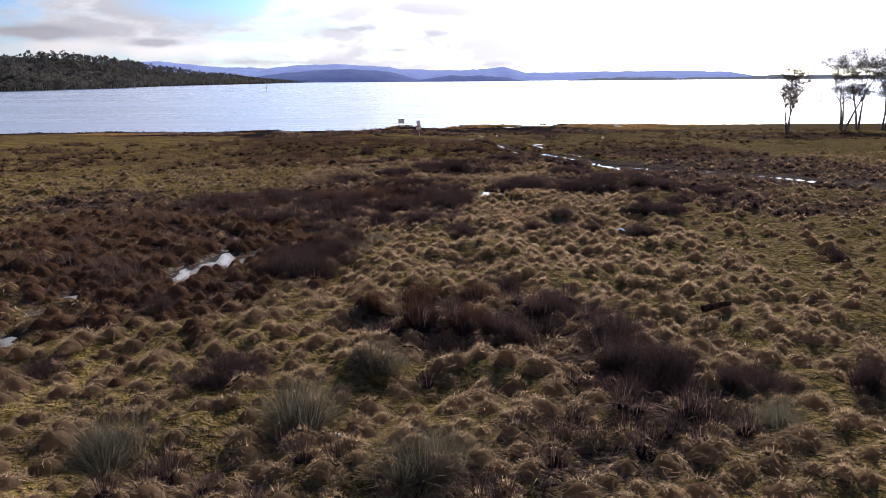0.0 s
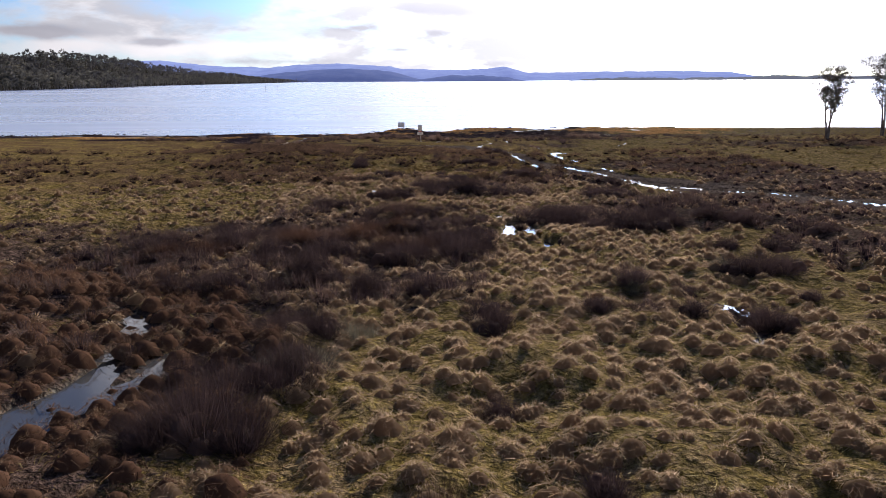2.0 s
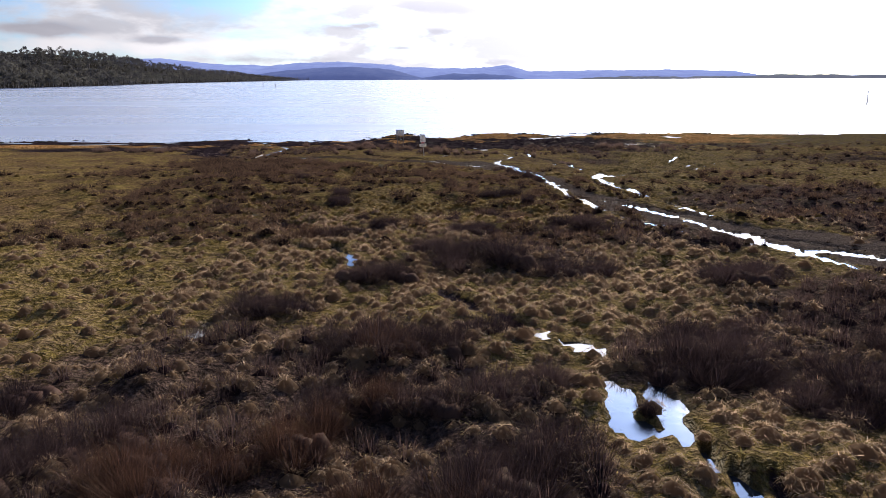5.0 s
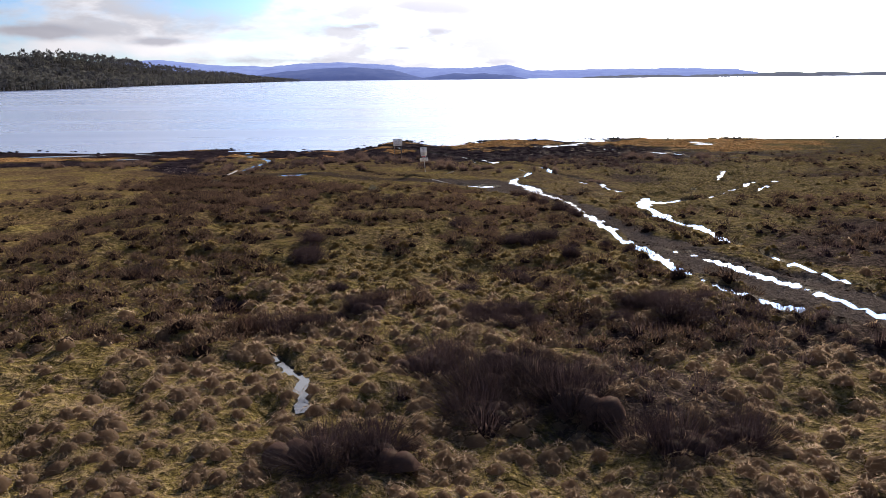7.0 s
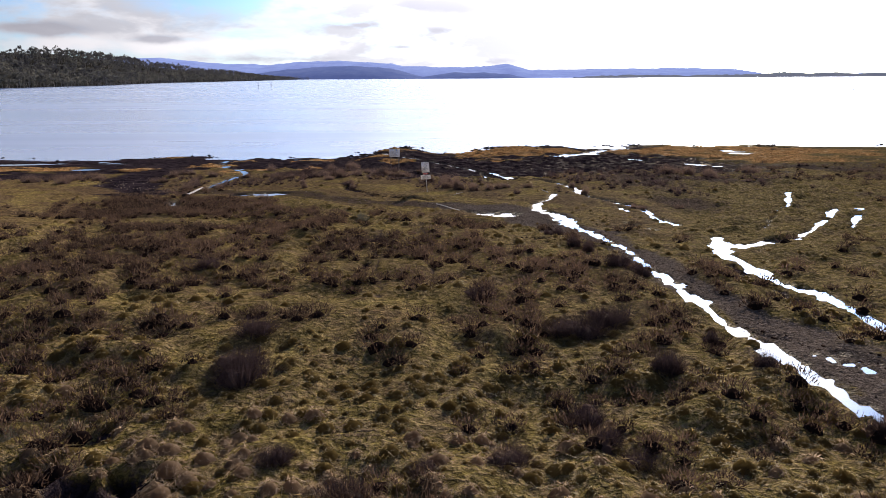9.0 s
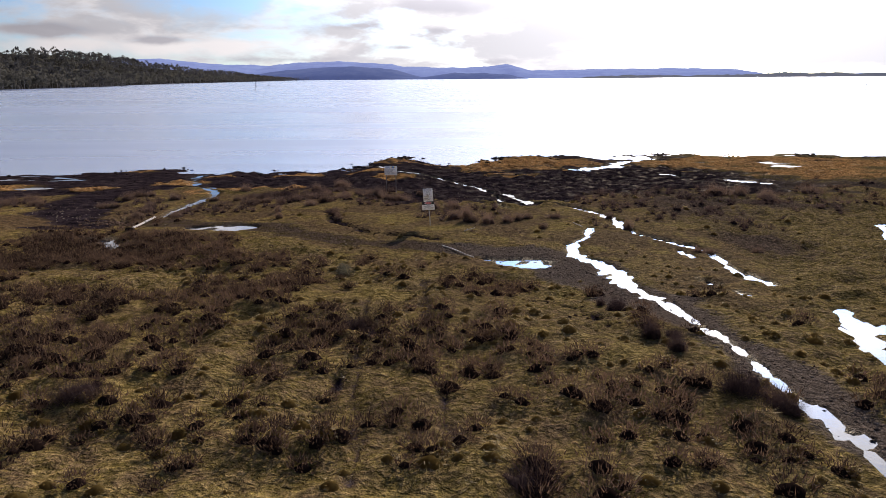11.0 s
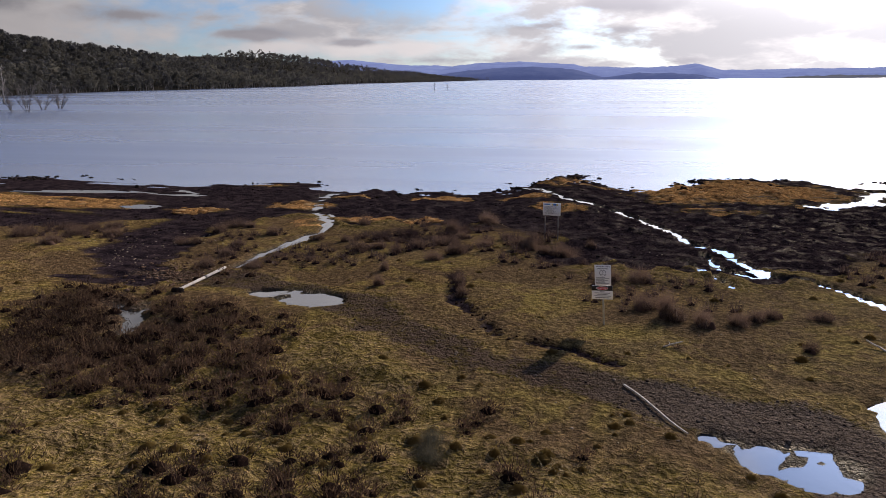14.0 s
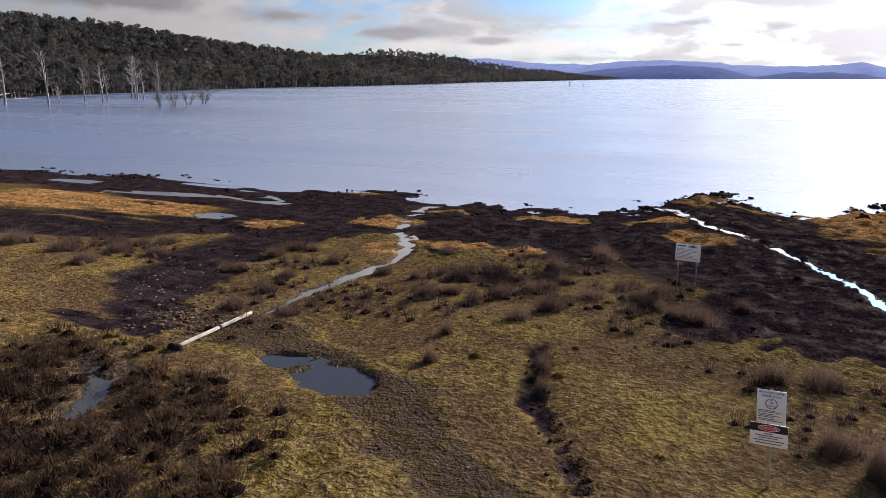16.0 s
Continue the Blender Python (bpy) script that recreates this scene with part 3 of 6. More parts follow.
MUDS = [((-17.3, 74.1, 0.9), (-19.0, 75.9, 1.5), (-20.8, 78.2, 2.0), (-21.6, 80.3, 1.8), (-22.2, 83.6, 1.9), (-22.0, 87.0, 2.4), (-21.6, 92.0, 2.6)), ((-38.0, 82.0, 2.2), (-30.7, 82.6, 2.0), (-28.5, 83.5, 1.9), (-27.0, 84.8, 1.6), (-25.7, 86.3, 1.6), (-23.0, 87.7, 1.8)), ((-21.0, 74.1, 0.25), (-18.4, 73.7, 0.4)), ((-12.2, 81.8, 0.35), (-10.6, 82.7, 0.5), (-9.0, 83.6, 0.35))]
TRACKS = [((-2.41, 63.48, 0.16), (-2.18, 57.97, 0.16), (-1.59, 52.63, 0.14)), ((-3.91, 62.97, 0.16), (-3.61, 56.95, 0.14), (-2.95, 51.59, 0.12))]


def base(x, y):
    """The land without its small relief."""
    x, y = np.asarray(x, float), np.asarray(y, float)
    shore = y - (np.interp(x, SHORE_X, SHORE_Y) - 100) * step(y, 86, 101) + 1.5 * fbm(x, y, 4.0, 3) * step(y, 84, 96)
    z = np.interp(shore, SLOPE_Y, SLOPE_Z)
    z = z + 0.28 * blob(x, y, -4.5, 55, 11, 8) + 0.25 * blob(x, y, -14, 54, 6, 8)
    z = z + 0.17 * blob(x, y, 0, 78, 11, 12) - 0.15 * blob(x, y, -17, 74, 6, 8) + 0.2 * blob(x, y, 5.5, 44.5, 4, 5)
    z = z + 0.12 * blob(x, y, -5.6, 106.0, 2.0, 3.0) * (0.6 + 2.5 * vnoise(x, y, 1.1, 77))
    z = z + step(np.abs(x), 200, 2500) * step(y, 200, 60) * 20
    return z


def wet_fields(x, y):
    """1 inside the pools and rills and 0 outside; and the same for the ground about them."""
    w, rim = np.zeros(np.shape(x)), np.zeros(np.shape(x))
    wob = 0.8 * fbm(x, y, 0.8, 11) + 1.0 * fbm(x, y, 0.35, 12)
    for kind, lines, _ in WETS:
        ragged_by = 0.35 if kind == "puddle" else 0.6 if kind in ("pond", "bog_pool") else 1.0
        for line in lines:
            xs, ys = [p[0] for p in line], [p[1] for p in line]
            near = (x > min(xs) - 2.5) & (x < max(xs) + 2.5) & (y > min(ys) - 2.5) & (y < max(ys) + 2.5)
            d = near_line(x[near], y[near], line)
            w[near] = np.maximum(w[near], 1 - step(d + ragged_by * wob[near], 0.8, 1.3))
            rim[near] = np.maximum(rim[near], 1 - step(d, 2.4, 3.2))
    w = w * (1 - blob(x, y, 2.1, 28.5, 0.16, 0.26))
    return w, rim


def wetness(x, y):
    return wet_fields(x, y)[0]


def bog(x, y):
    """The wet red-brown ground about the bog pools."""
    return np.clip(np.maximum(blob(x, y, -6.2, 16.0, 4.4, 5.6), 0.9 * blob(x, y, -9.5, 20, 4, 4)) + 0.7 * fbm(x, y, 2.2, 64), 0, 1) * (x < -1.5)


def zones(x, y):
    """How far each kind of cover holds at each place."""
    x, y = np.asarray(x, float), np.asarray(y, float)
    n = fbm(x, y, 6.0, 21)
    n2 = fbm(x, y, 2.0, 31)
    n3 = fbm(x, y, 0.6, 35)
    road = np.zeros(x.shape)
    for line in ROADS:
        road = np.maximum(road, 1 - step(near_line(x, y, line) + 0.9 * n2, 0.6, 1.2))
    road = road * np.where(y > 76.5, 0, 1) * (1 - 0.28 * step(-x, 0.5, 4.0))
    cut = np.zeros(x.shape)
    for line in CUTS:
        cut = np.maximum(cut, 1 - step(near_line(x, y, line) + 1.2 * n2 + 1.1 * n3, 0.45, 1.15))
    ruts = np.zeros(x.shape)
    for line in TRACKS:
        ruts = np.maximum(ruts, 1 - step(near_line(x, y, line) + 0.9 * n2, 0.5, 1.2))
    edge = 84.5 + 3.0 * n - 6.0 * blob(x, y, 0, 82, 6, 9) + 2.5 * blob(x, y, -8, 86, 5, 6) + 4.5 * blob(x, y, -17.3, 84, 2.2, 6)
    mud = step(y - edge + 3.2 * n2 + 0.9 * n3, -0.35, 0.35) * (1 - step(np.abs(x + 10), 24, 34) * 0.55)
    for line in MUDS:
        mud = np.maximum(mud, 1 - step(near_line(x, y, line) + 0.55 * n2 + 0.45 * n3, 0.75, 1.15))
    mud = np.maximum(mud, 0.75 * blob(x, y, 2, 90, 12, 9))
    mud = np.maximum(mud, 0.95 * step(y + 2 * n2, 91.5, 93.5) * step(-x, 24, 31))
    rust = np.maximum.reduce([blob(x, y, 4.5, 102.5, 6.8, 7.2, -8), blob(x, y, 25, 100.5, 12.5, 8.5, -8), blob(x, y, -38, 88.8, 11, 3.0, 6),                               blob(x, y, -18.6, 95.8, 1.6, 1.2), blob(x, y, -13.0, 96.4, 1.8, 1.0), blob(x, y, -7.9, 97.0, 1.6, 0.9), blob(x, y, -16.7, 85.6, 1.2, 1.8), blob(x, y, -20.0, 91.5, 1.8, 2.0), 0.6 * blob(x, y, -13.6, 87.4, 2.8, 1.2), blob(x, y, -5.2, 93.5, 1.6, 1.6), blob(x, y, -27, 100, 2.0, 1.0), blob(x, y, -24, 88, 2.0, 1.3), 0.55 * blob(x, y, -5.4, 105.5, 3.2, 3.6), 0.9 * blob(x, y, 2.6, 94.0, 2.6, 1.2)])
    rust = np.clip(rust + 1.1 * n2 + 0.5 * n3 - 0.08, 0, 1) * (rust > 0.05)
    mud = mud * (1 - rust)
    lawn = step(y + 2 * n - 5.5 * step(-x, 4, 8.5) * (1 - step(-x, 16, 20)), 63.5, 67) * (1 - step(y - edge, -3, 0)) * (1 - step(x, 5, 11)) * (1 - 0.9 * blob(x, y, -17, 69, 5, 4))
    lawn = np.maximum.reduce([lawn, 0.9 * blob(x, y, -25, 66, 11, 9), 0.75 * blob(x, y, -22, 48, 11, 13), 0.5 * blob(x, y, -4, 55, 12, 10)]) * (1 - road)
    lawn = np.maximum(lawn, blob(x, y, 6.2, 68, 3.0, 8)) * (1 - road)
    heath = np.maximum.reduce([blob(x, y, -4.6, 27.5, 5.8, 5.5), 0.85 * blob(x, y, 0.6, 38.2, 3.4, 1.8), blob(x, y, 11, 32.5, 6.5, 4.5), blob(x, y, 18, 36, 8, 9), blob(x, y, 15.5, 49, 6.5, 6), blob(x, y, 4.2, 30.6, 2.4, 1.8), 0.75 * blob(x, y, 13.5, 25.5, 5, 4),
                               0.95 * blob(x, y, 0.5, 11.0, 2.6, 2.0), 0.95 * blob(x, y, 2.6, 8.8, 1.3, 2.2), 0.75 * blob(x, y, -17, 69.5, 6, 3.6), 0.8 * blob(x, y, -12, 27, 5, 4), 0.55 * blob(x, y, -9, 18, 5, 6), 0.05 * blob(x, y, -4, 53, 10, 8),
                               0.55 * blob(x, y, 18, 84, 16, 8), 0.7 * blob(x, y, -17, 79, 4, 4), 0.75 * blob(x, y, -26, 80.2, 4.0, 1.4), 0.95 * blob(x, y, -10.6, 82.6, 2.4, 1.8), 0.8 * blob(x, y, -17.2, 80.5, 1.6, 4.2), 0.55 * blob(x, y, -8, 80.5, 7, 4), 0.5 * blob(x, y, -1, 75.5, 3.5, 2.6), 0.45 * blob(x, y, 9, 73, 4, 7), 0.4 * blob(x, y, -1, 7.5, 5, 2.6), 0.95 * blob(x, y, -3.4, 22.4, 4.4, 2.6), 0.9 * blob(x, y, -7.5, 24, 3.6, 2.6), 0.6 * blob(x, y, -0.8, 20.8, 1.6, 1.4), 0.35 * blob(x, y, 14, 76, 6, 5), 0.7 * blob(x, y, 36, 72, 15, 6), 0.7 * blob(x, y, 6.2, 41.4, 3.4, 2.4), 0.6 * blob(x, y, 3.4, 40.6, 1.6, 1.2), 0.5 * blob(x, y, -5, 86, 7, 3)])
    heath = np.clip(heath + 0.6 * n + 0.45 * n2, 0, 1) * (heath > 0.03)
    return {"road": road, "cut": cut, "mud": mud, "rust": rust, "lawn": lawn, "heath": heath, "ruts": ruts}


PITS = ((-7.3, 44.36, 0.42, 0.22), (-6.35, 43.7, 0.36, 0.5), (-5.85, 43.0, 0.35, 0.3), (-5.7, 44.24, 0.36, 0.2))


def pits(x, y):
    """Black holes in the peat."""
    return np.clip(np.maximum.reduce([blob(x, y, *p) for p in PITS]) + 0.8 * fbm(x, y, 0.5, 67) * (y > 42) * (y < 45.5) * (np.abs(x + 6.4) < 1.8), 0, 1)


def ledge(x, y, mud):
    """How far the bare mud lies below the turf."""
    return 0.10 * mud * step(y, 74, 80) * (1 - step(y, 89, 95))


def relief(x, y, z=None, w=None):
    """The land's true height."""
    z = zones(x, y) if z is None else z
    w, rim = wet_fields(x, y) if w is None else w
    rough = np.clip(1 - z["road"] - z["lawn"] * np.where(y > 64, 0.8, 0.2) - z["mud"] * 0.55, 0.12, 1)
    rough = rough * (1 - 0.9 * step(np.maximum(np.abs(x) - 20, -y), 8, 40))
    h = base(x, y) + rough * (0.26 * fbm(x, y, 0.9, 41) + 0.14 * fbm(x, y, 3.5, 45))
    h = h + (z["mud"] + z["rust"] * 0.6) * (0.15 * fbm(x, y, 1.3, 51) + 0.10 * fbm(x, y, 0.4, 55)) * (1 - 0.5 * step(y, 92, 97)) - 0.05 * z["road"] - 0.12 * z["cut"] - ledge(x, y, z["mud"]) - 0.05 * z["ruts"]
    level = base(x, y) - ledge(x, y, z["mud"])
    h = h + np.maximum(level - 0.015 - h, 0) * rim
    flatwet = level - 0.16 + 0.20 * fbm(x, y, 0.45, 61)
    h = h - 0.42 * pits(x, y)
    return h * (1 - w) + np.minimum(h, flatwet) * w


def mesh_of(name, verts, tris=None, quads=None):
    """A mesh from arrays of corners."""
    me = bpy.data.meshes.new(name)
    verts = np.asarray(verts, np.float32)
    me.vertices.add(len(verts))
    me.vertices.foreach_set("co", verts.ravel())
    faces = quads if quads is not None else tris
    k = faces.shape[1]
    me.loops.add(faces.size)
    me.loops.foreach_set("vertex_index", faces.astype(np.int32).ravel())
    me.polygons.add(len(faces))
    me.polygons.foreach_set("loop_start", np.arange(0, faces.size, k, dtype=np.int32))
    me.update(calc_edges=True)
    me.validate()
    return me


def field(me, name, values):
    a = me.attributes.new(name, "FLOAT", "POINT")
    a.data.foreach_set("value", np.asarray(values, np.float32).ravel())


def sheet(nx, ny):
    """Quads of a grid with nx by ny corners."""
    i = np.arange((nx - 1) * (ny - 1))
    a = (i // (nx - 1)) * nx + i % (nx - 1)
    return np.stack([a, a + 1, a + nx + 1, a + nx], 1)


def stretched(lo, hi, stepsize, far_lo, far_hi):
    """Even steps from lo to hi, then ever wider ones out to the far ends."""
    out = list(np.arange(lo, hi, stepsize))
    for sign, end, far in ((1, hi, far_hi), (-1, lo, far_lo)):
        s, v = stepsize, end if sign > 0 else end - stepsize
        side = []
        while (far - v) * sign > 0:
            side.append(v)
            s *= 1.13
            v += sign * s
        side.append(far)
        out = out + side if sign > 0 else side[::-1] + out
    return np.array(out)


gx, gy = stretched(-16, 16, 0.18, -4500, 4500), stretched(4, 108, 0.18, -900, 4500)
X, Y = np.meshgrid(gx, gy)
GX, GY = X.ravel(), Y.ravel()
ZN, (WT, RIM) = zones(GX, GY), wet_fields(GX, GY)
me = mesh_of("ground", np.stack([GX, GY, relief(GX, GY, ZN, (WT, RIM))], 1), quads=sheet(len(gx), len(gy)))
# cuts share the mud colour, which also paints the shadow under their turf
for key, vals in (("heath", np.maximum(ZN["heath"], 0.9 * bog(GX, GY))), ("lawn", ZN["lawn"]), ("rust", ZN["rust"]), ("mud", np.maximum.reduce([ZN["mud"], ZN["cut"], 0.55 * ZN["ruts"], step(pits(GX, GY), 0.1, 0.4)])), ("gravel", ZN["road"]), ("dirt", step(-GX, 0.0, 4.0)), ("wet", WT)):
    field(me, key, vals)
me.polygons.foreach_set("use_smooth", np.ones(len(me.polygons), bool))
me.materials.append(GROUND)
ground = tagged(new("ground", me), "boggy moorland ground with moss, dry grass, peat and gravel track", "ground", kind="structure")

# the lake
lx, ly = np.array([-4500, -600, -150, 150, 600, 4500.0]), np.array([88, 120, 300, 900, 4500.0])
X, Y = np.meshgrid(lx, ly)
me = mesh_of("water", np.stack([X.ravel(), Y.ravel(), X.ravel() * 0 + WATER], 1), quads=sheet(len(lx), len(ly)))
me.materials.append(LAKE)
tagged(new("water", me), "wide calm lake with a silvery rippled surface", "lake", kind="structure")


def pool(name, line, drop, label):
    """A flat ribbon of standing water that lies in a hollow of the ground."""
    pts = []
    for (ax, ay, aw), (bx, by, bw) in zip(line, line[1:]):
        n = max(2, int(math.hypot(bx - ax, by - ay) / 0.35))
        pts += [(ax + (bx - ax) * i / n, ay + (by - ay) * i / n, aw + (bw - aw) * i / n) for i in range(n)]
    pts.append(line[-1])
    pts = np.array(pts)
    d = np.gradient(pts[:, :2], axis=0)
    d /= np.linalg.norm(d, axis=1)[:, None] + 1e-9
    pts[0, :2] -= d[0] * pts[0, 2] * 1.5
    pts[-1, :2] += d[-1] * pts[-1, 2] * 1.5
    side = np.stack([-d[:, 1], d[:, 0]], 1)
    rows = []
    for k in (-2.3, -1.1, 0, 1.1, 2.3):
        xy = pts[:, :2] + side * (pts[:, 2] * k)[:, None]
        rows.append(xy)
    mid = base(pts[:, 0], pts[:, 1]) - ledge(pts[:, 0], pts[:, 1], zones(pts[:, 0], pts[:, 1])["mud"]) - drop
    v = np.stack([np.column_stack([r, mid]) for r in rows], 1).reshape(-1, 3)
    me = mesh_of(name, v, quads=sheet(5, len(pts)))
    me.materials.append(POOL)
    return tagged(new(name, me), label, "water", kind="structure")


for name, lines, drop in WETS:
    for line in lines:
        pool(name, line, drop, "shallow standing water reflecting the sky")


# ---- far country ----
def ridge(name, profile, y0, depth, mat, label, wobble=2.0):
    """A range of hills: crest heights by x, rising from the far shore."""
    px, pz = np.array(profile, float).T
    xs = np.arange(px[0], px[-1], 9.0)
    crest = np.interp(xs, px, pz)
    ts = np.array([0, 0.1, 0.3, 0.55, 0.8, 1.0, 1.3, 1.7])
    shape = np.array([0, 0.28, 0.55, 0.78, 0.94, 1.0, 0.8, 0.0])
    v = []
    for t, s in zip(ts, shape):
        z = WATER - 0.4 + np.maximum(crest, 0) * s + (wobble * 2.2 * fbm(xs, xs * 0 + t * 400, 60, 71) + wobble * fbm(xs, xs * 0 + t * 90, 16, 75)) * min(1, s * 1.6)
        v.append(np.column_stack([xs, xs * 0 + y0 + t * depth, z]))
    me = mesh_of(name, np.concatenate(v), quads=sheet(len(xs), len(ts)))
    me.polygons.foreach_set("use_smooth", np.ones(len(me.polygons), bool))
    me.materials.append(mat)
    return tagged(new(name, me), label, "hills", kind="structure")


# colour and glow of the ranges paint the haze of distance
FAR = distant("far_hazy_range", (0.05, 0.06, 0.10), (0.08, 0.10, 0.14), (0.072, 0.094, 0.200))
MID = distant("middle_hazy_range", (0.03, 0.04, 0.07), (0.05, 0.06, 0.09), (0.030, 0.041, 0.100))
LOW = distant("low_hazy_wooded_shore", (0.03, 0.035, 0.03), (0.05, 0.055, 0.04), (0.036, 0.040, 0.064))
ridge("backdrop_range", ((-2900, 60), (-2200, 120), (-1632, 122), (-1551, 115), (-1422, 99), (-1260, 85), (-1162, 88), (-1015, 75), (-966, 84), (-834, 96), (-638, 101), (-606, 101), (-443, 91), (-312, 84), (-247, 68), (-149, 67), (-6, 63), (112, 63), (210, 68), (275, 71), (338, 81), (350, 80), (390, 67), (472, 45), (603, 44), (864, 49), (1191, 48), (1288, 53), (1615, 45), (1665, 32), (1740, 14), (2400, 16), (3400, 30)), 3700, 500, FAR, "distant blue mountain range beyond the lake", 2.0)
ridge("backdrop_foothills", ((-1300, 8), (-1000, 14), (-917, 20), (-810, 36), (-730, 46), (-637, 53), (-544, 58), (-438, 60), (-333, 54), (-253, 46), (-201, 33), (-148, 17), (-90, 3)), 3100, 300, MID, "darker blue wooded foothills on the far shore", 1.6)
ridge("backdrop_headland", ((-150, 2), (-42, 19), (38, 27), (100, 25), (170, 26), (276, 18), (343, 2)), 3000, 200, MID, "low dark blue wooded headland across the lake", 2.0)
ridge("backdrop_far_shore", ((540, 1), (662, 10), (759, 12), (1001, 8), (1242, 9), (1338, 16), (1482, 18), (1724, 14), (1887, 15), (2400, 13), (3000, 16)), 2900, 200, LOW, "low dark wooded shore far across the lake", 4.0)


# ---- plants ----
def merge(pieces):
    off, vs, ts = 0, [], []
    for v, t in pieces:
        vs.append(v)
        ts.append(t + off)
        off += len(v)
    return np.concatenate(vs), np.concatenate(ts)


def blades(centres, heights, spreads, count, width, lean=0.9, seed=1, joints=2, droop=0.35):
    """Arrays of grass blades: count per tussock, each bent outwards. Returns corners, triangles and the tussock of each corner."""
    r = np.random.RandomState(seed)
    n = len(centres)
    who = np.repeat(np.arange(n), count)
    m = len(who)
    a, rad = r.rand(m) * 2 * np.pi, np.sqrt(r.rand(m))
    hgt, spr = heights[who] * (0.55 + 0.6 * r.rand(m)), spreads[who]
    out = np.stack([np.cos(a), np.sin(a)], 1)
    root = np.column_stack([centres[who, :2] + out * (rad * spr * 0.5)[:, None], centres[who, 2] - 0.05])
    sway = lean * rad * spr * (0.7 + 0.6 * r.rand(m)) + 0.06 * hgt * r.randn(m)
    tip = root + np.column_stack([out * sway[:, None] + r.randn(m, 2) * 0.09 * hgt[:, None], hgt * (1 - droop * rad * (0.6 + 0.6 * r.rand(m)))])
    b = a + np.pi / 2 + r.randn(m) * 0.7
    w = np.column_stack([np.cos(b), np.sin(b), np.zeros(m)]) * (width * (0.6 + 0.8 * r.rand(m)))[:, None] * 0.5
    if joints == 1:
        v = np.stack([root - w, root + w, tip], 1).reshape(-1, 3)
        t = np.arange(m * 3).reshape(-1, 3)
        return v, t, np.repeat(who, 3)
    mid = root * 0.48 + tip * 0.52
    mid[:, 2] = root[:, 2] + hgt * (0.62 + 0.12 * r.rand(m))
    v = np.stack([root, mid - w, mid + w, tip], 1).reshape(-1, 3)
    k = np.arange(m)[:, None] * 4
    t = np.concatenate([k + np.array([[0, 1, 2]]), k + np.array([[1, 3, 2]])], 1).reshape(-1, 3)
    return v, t, np.repeat(who, 4)


def swell(rho):
    return 1 - np.clip(rho, 0, 1.15) ** 2


def domes(centres, heights, spreads, seed=1, sides=6):
    """The matted heart of each tussock: a lumpy dome."""
    r = np.random.RandomState(seed)
    n = len(centres)
    a = np.arange(sides) * 2 * np.pi / sides
    rings = []
    for rad in (1.0, 0.75, 0.42):
        jit = rad * (0.85 + 0.3 * r.rand(n, sides))
        rings.append(np.stack([centres[:, :1] + np.cos(a) * jit * spreads[:, None], centres[:, 1:2] + np.sin(a) * jit * spreads[:, None], centres[:, 2:] - 0.03 + heights[:, None] * swell(jit) * (0.62 + 0.35 * r.rand(n, sides))], 2))
    top = (centres + np.column_stack([np.zeros((n, 2)), heights * 0.72]))[:, None]
    v = np.concatenate(rings + [top], 1)
    t = []
    for k in range(sides):
        m = (k + 1) % sides
        for q in (0, 1):
            t += [(q * sides + k, q * sides + m, q * sides + sides + m), (q * sides + k, q * sides + sides + m, q * sides + sides + k)]
        t.append((2 * sides + k, 2 * sides + m, 3 * sides))
    t = np.array(t)
    size = 3 * sides + 1
    return v.reshape(-1, 3), (np.arange(n)[:, None, None] * size + t).reshape(-1, 3), np.repeat(np.arange(n), size)


def thatch(centres, heights, spreads, count, width, seed):
    """Fine hair that stands all over each dome like a brush, combed outwards and drooping at the rim."""
    r = np.random.RandomState(seed)
    who = np.repeat(np.arange(len(centres)), count)
    m = len(who)
    a = r.rand(m) * 2 * np.pi
    r0 = np.sqrt(r.rand(m)) * 0.85
    r1 = r0 + (0.10 + 0.42 * r.rand(m)) * (0.35 + r0)
    da = 0.45 * r.randn(m)
    hgt, spr = heights[who], spreads[who]
    up = 0.08 + 0.42 * r.rand(m) ** 1.4

    def at(rho, ang, off):
        return np.column_stack([centres[who, 0] + np.cos(ang) * rho * spr, centres[who, 1] + np.sin(ang) * rho * spr, centres[who, 2] - 0.03 + hgt * (swell(rho) + off)])

    root, tip = at(r0, a, -0.03), at(r1, a + da, 0.03 + up)
    b = a + np.pi / 2 + 0.9 * r.randn(m)
    w = np.column_stack([np.cos(b), np.sin(b), 0.3 * r.randn(m)]) * (width * (0.6 + 0.8 * r.rand(m)))[:, None] * 0.5
    return np.stack([root - w, root + w, tip], 1).reshape(-1, 3), np.arange(m * 3).reshape(-1, 3), np.repeat(who, 3)


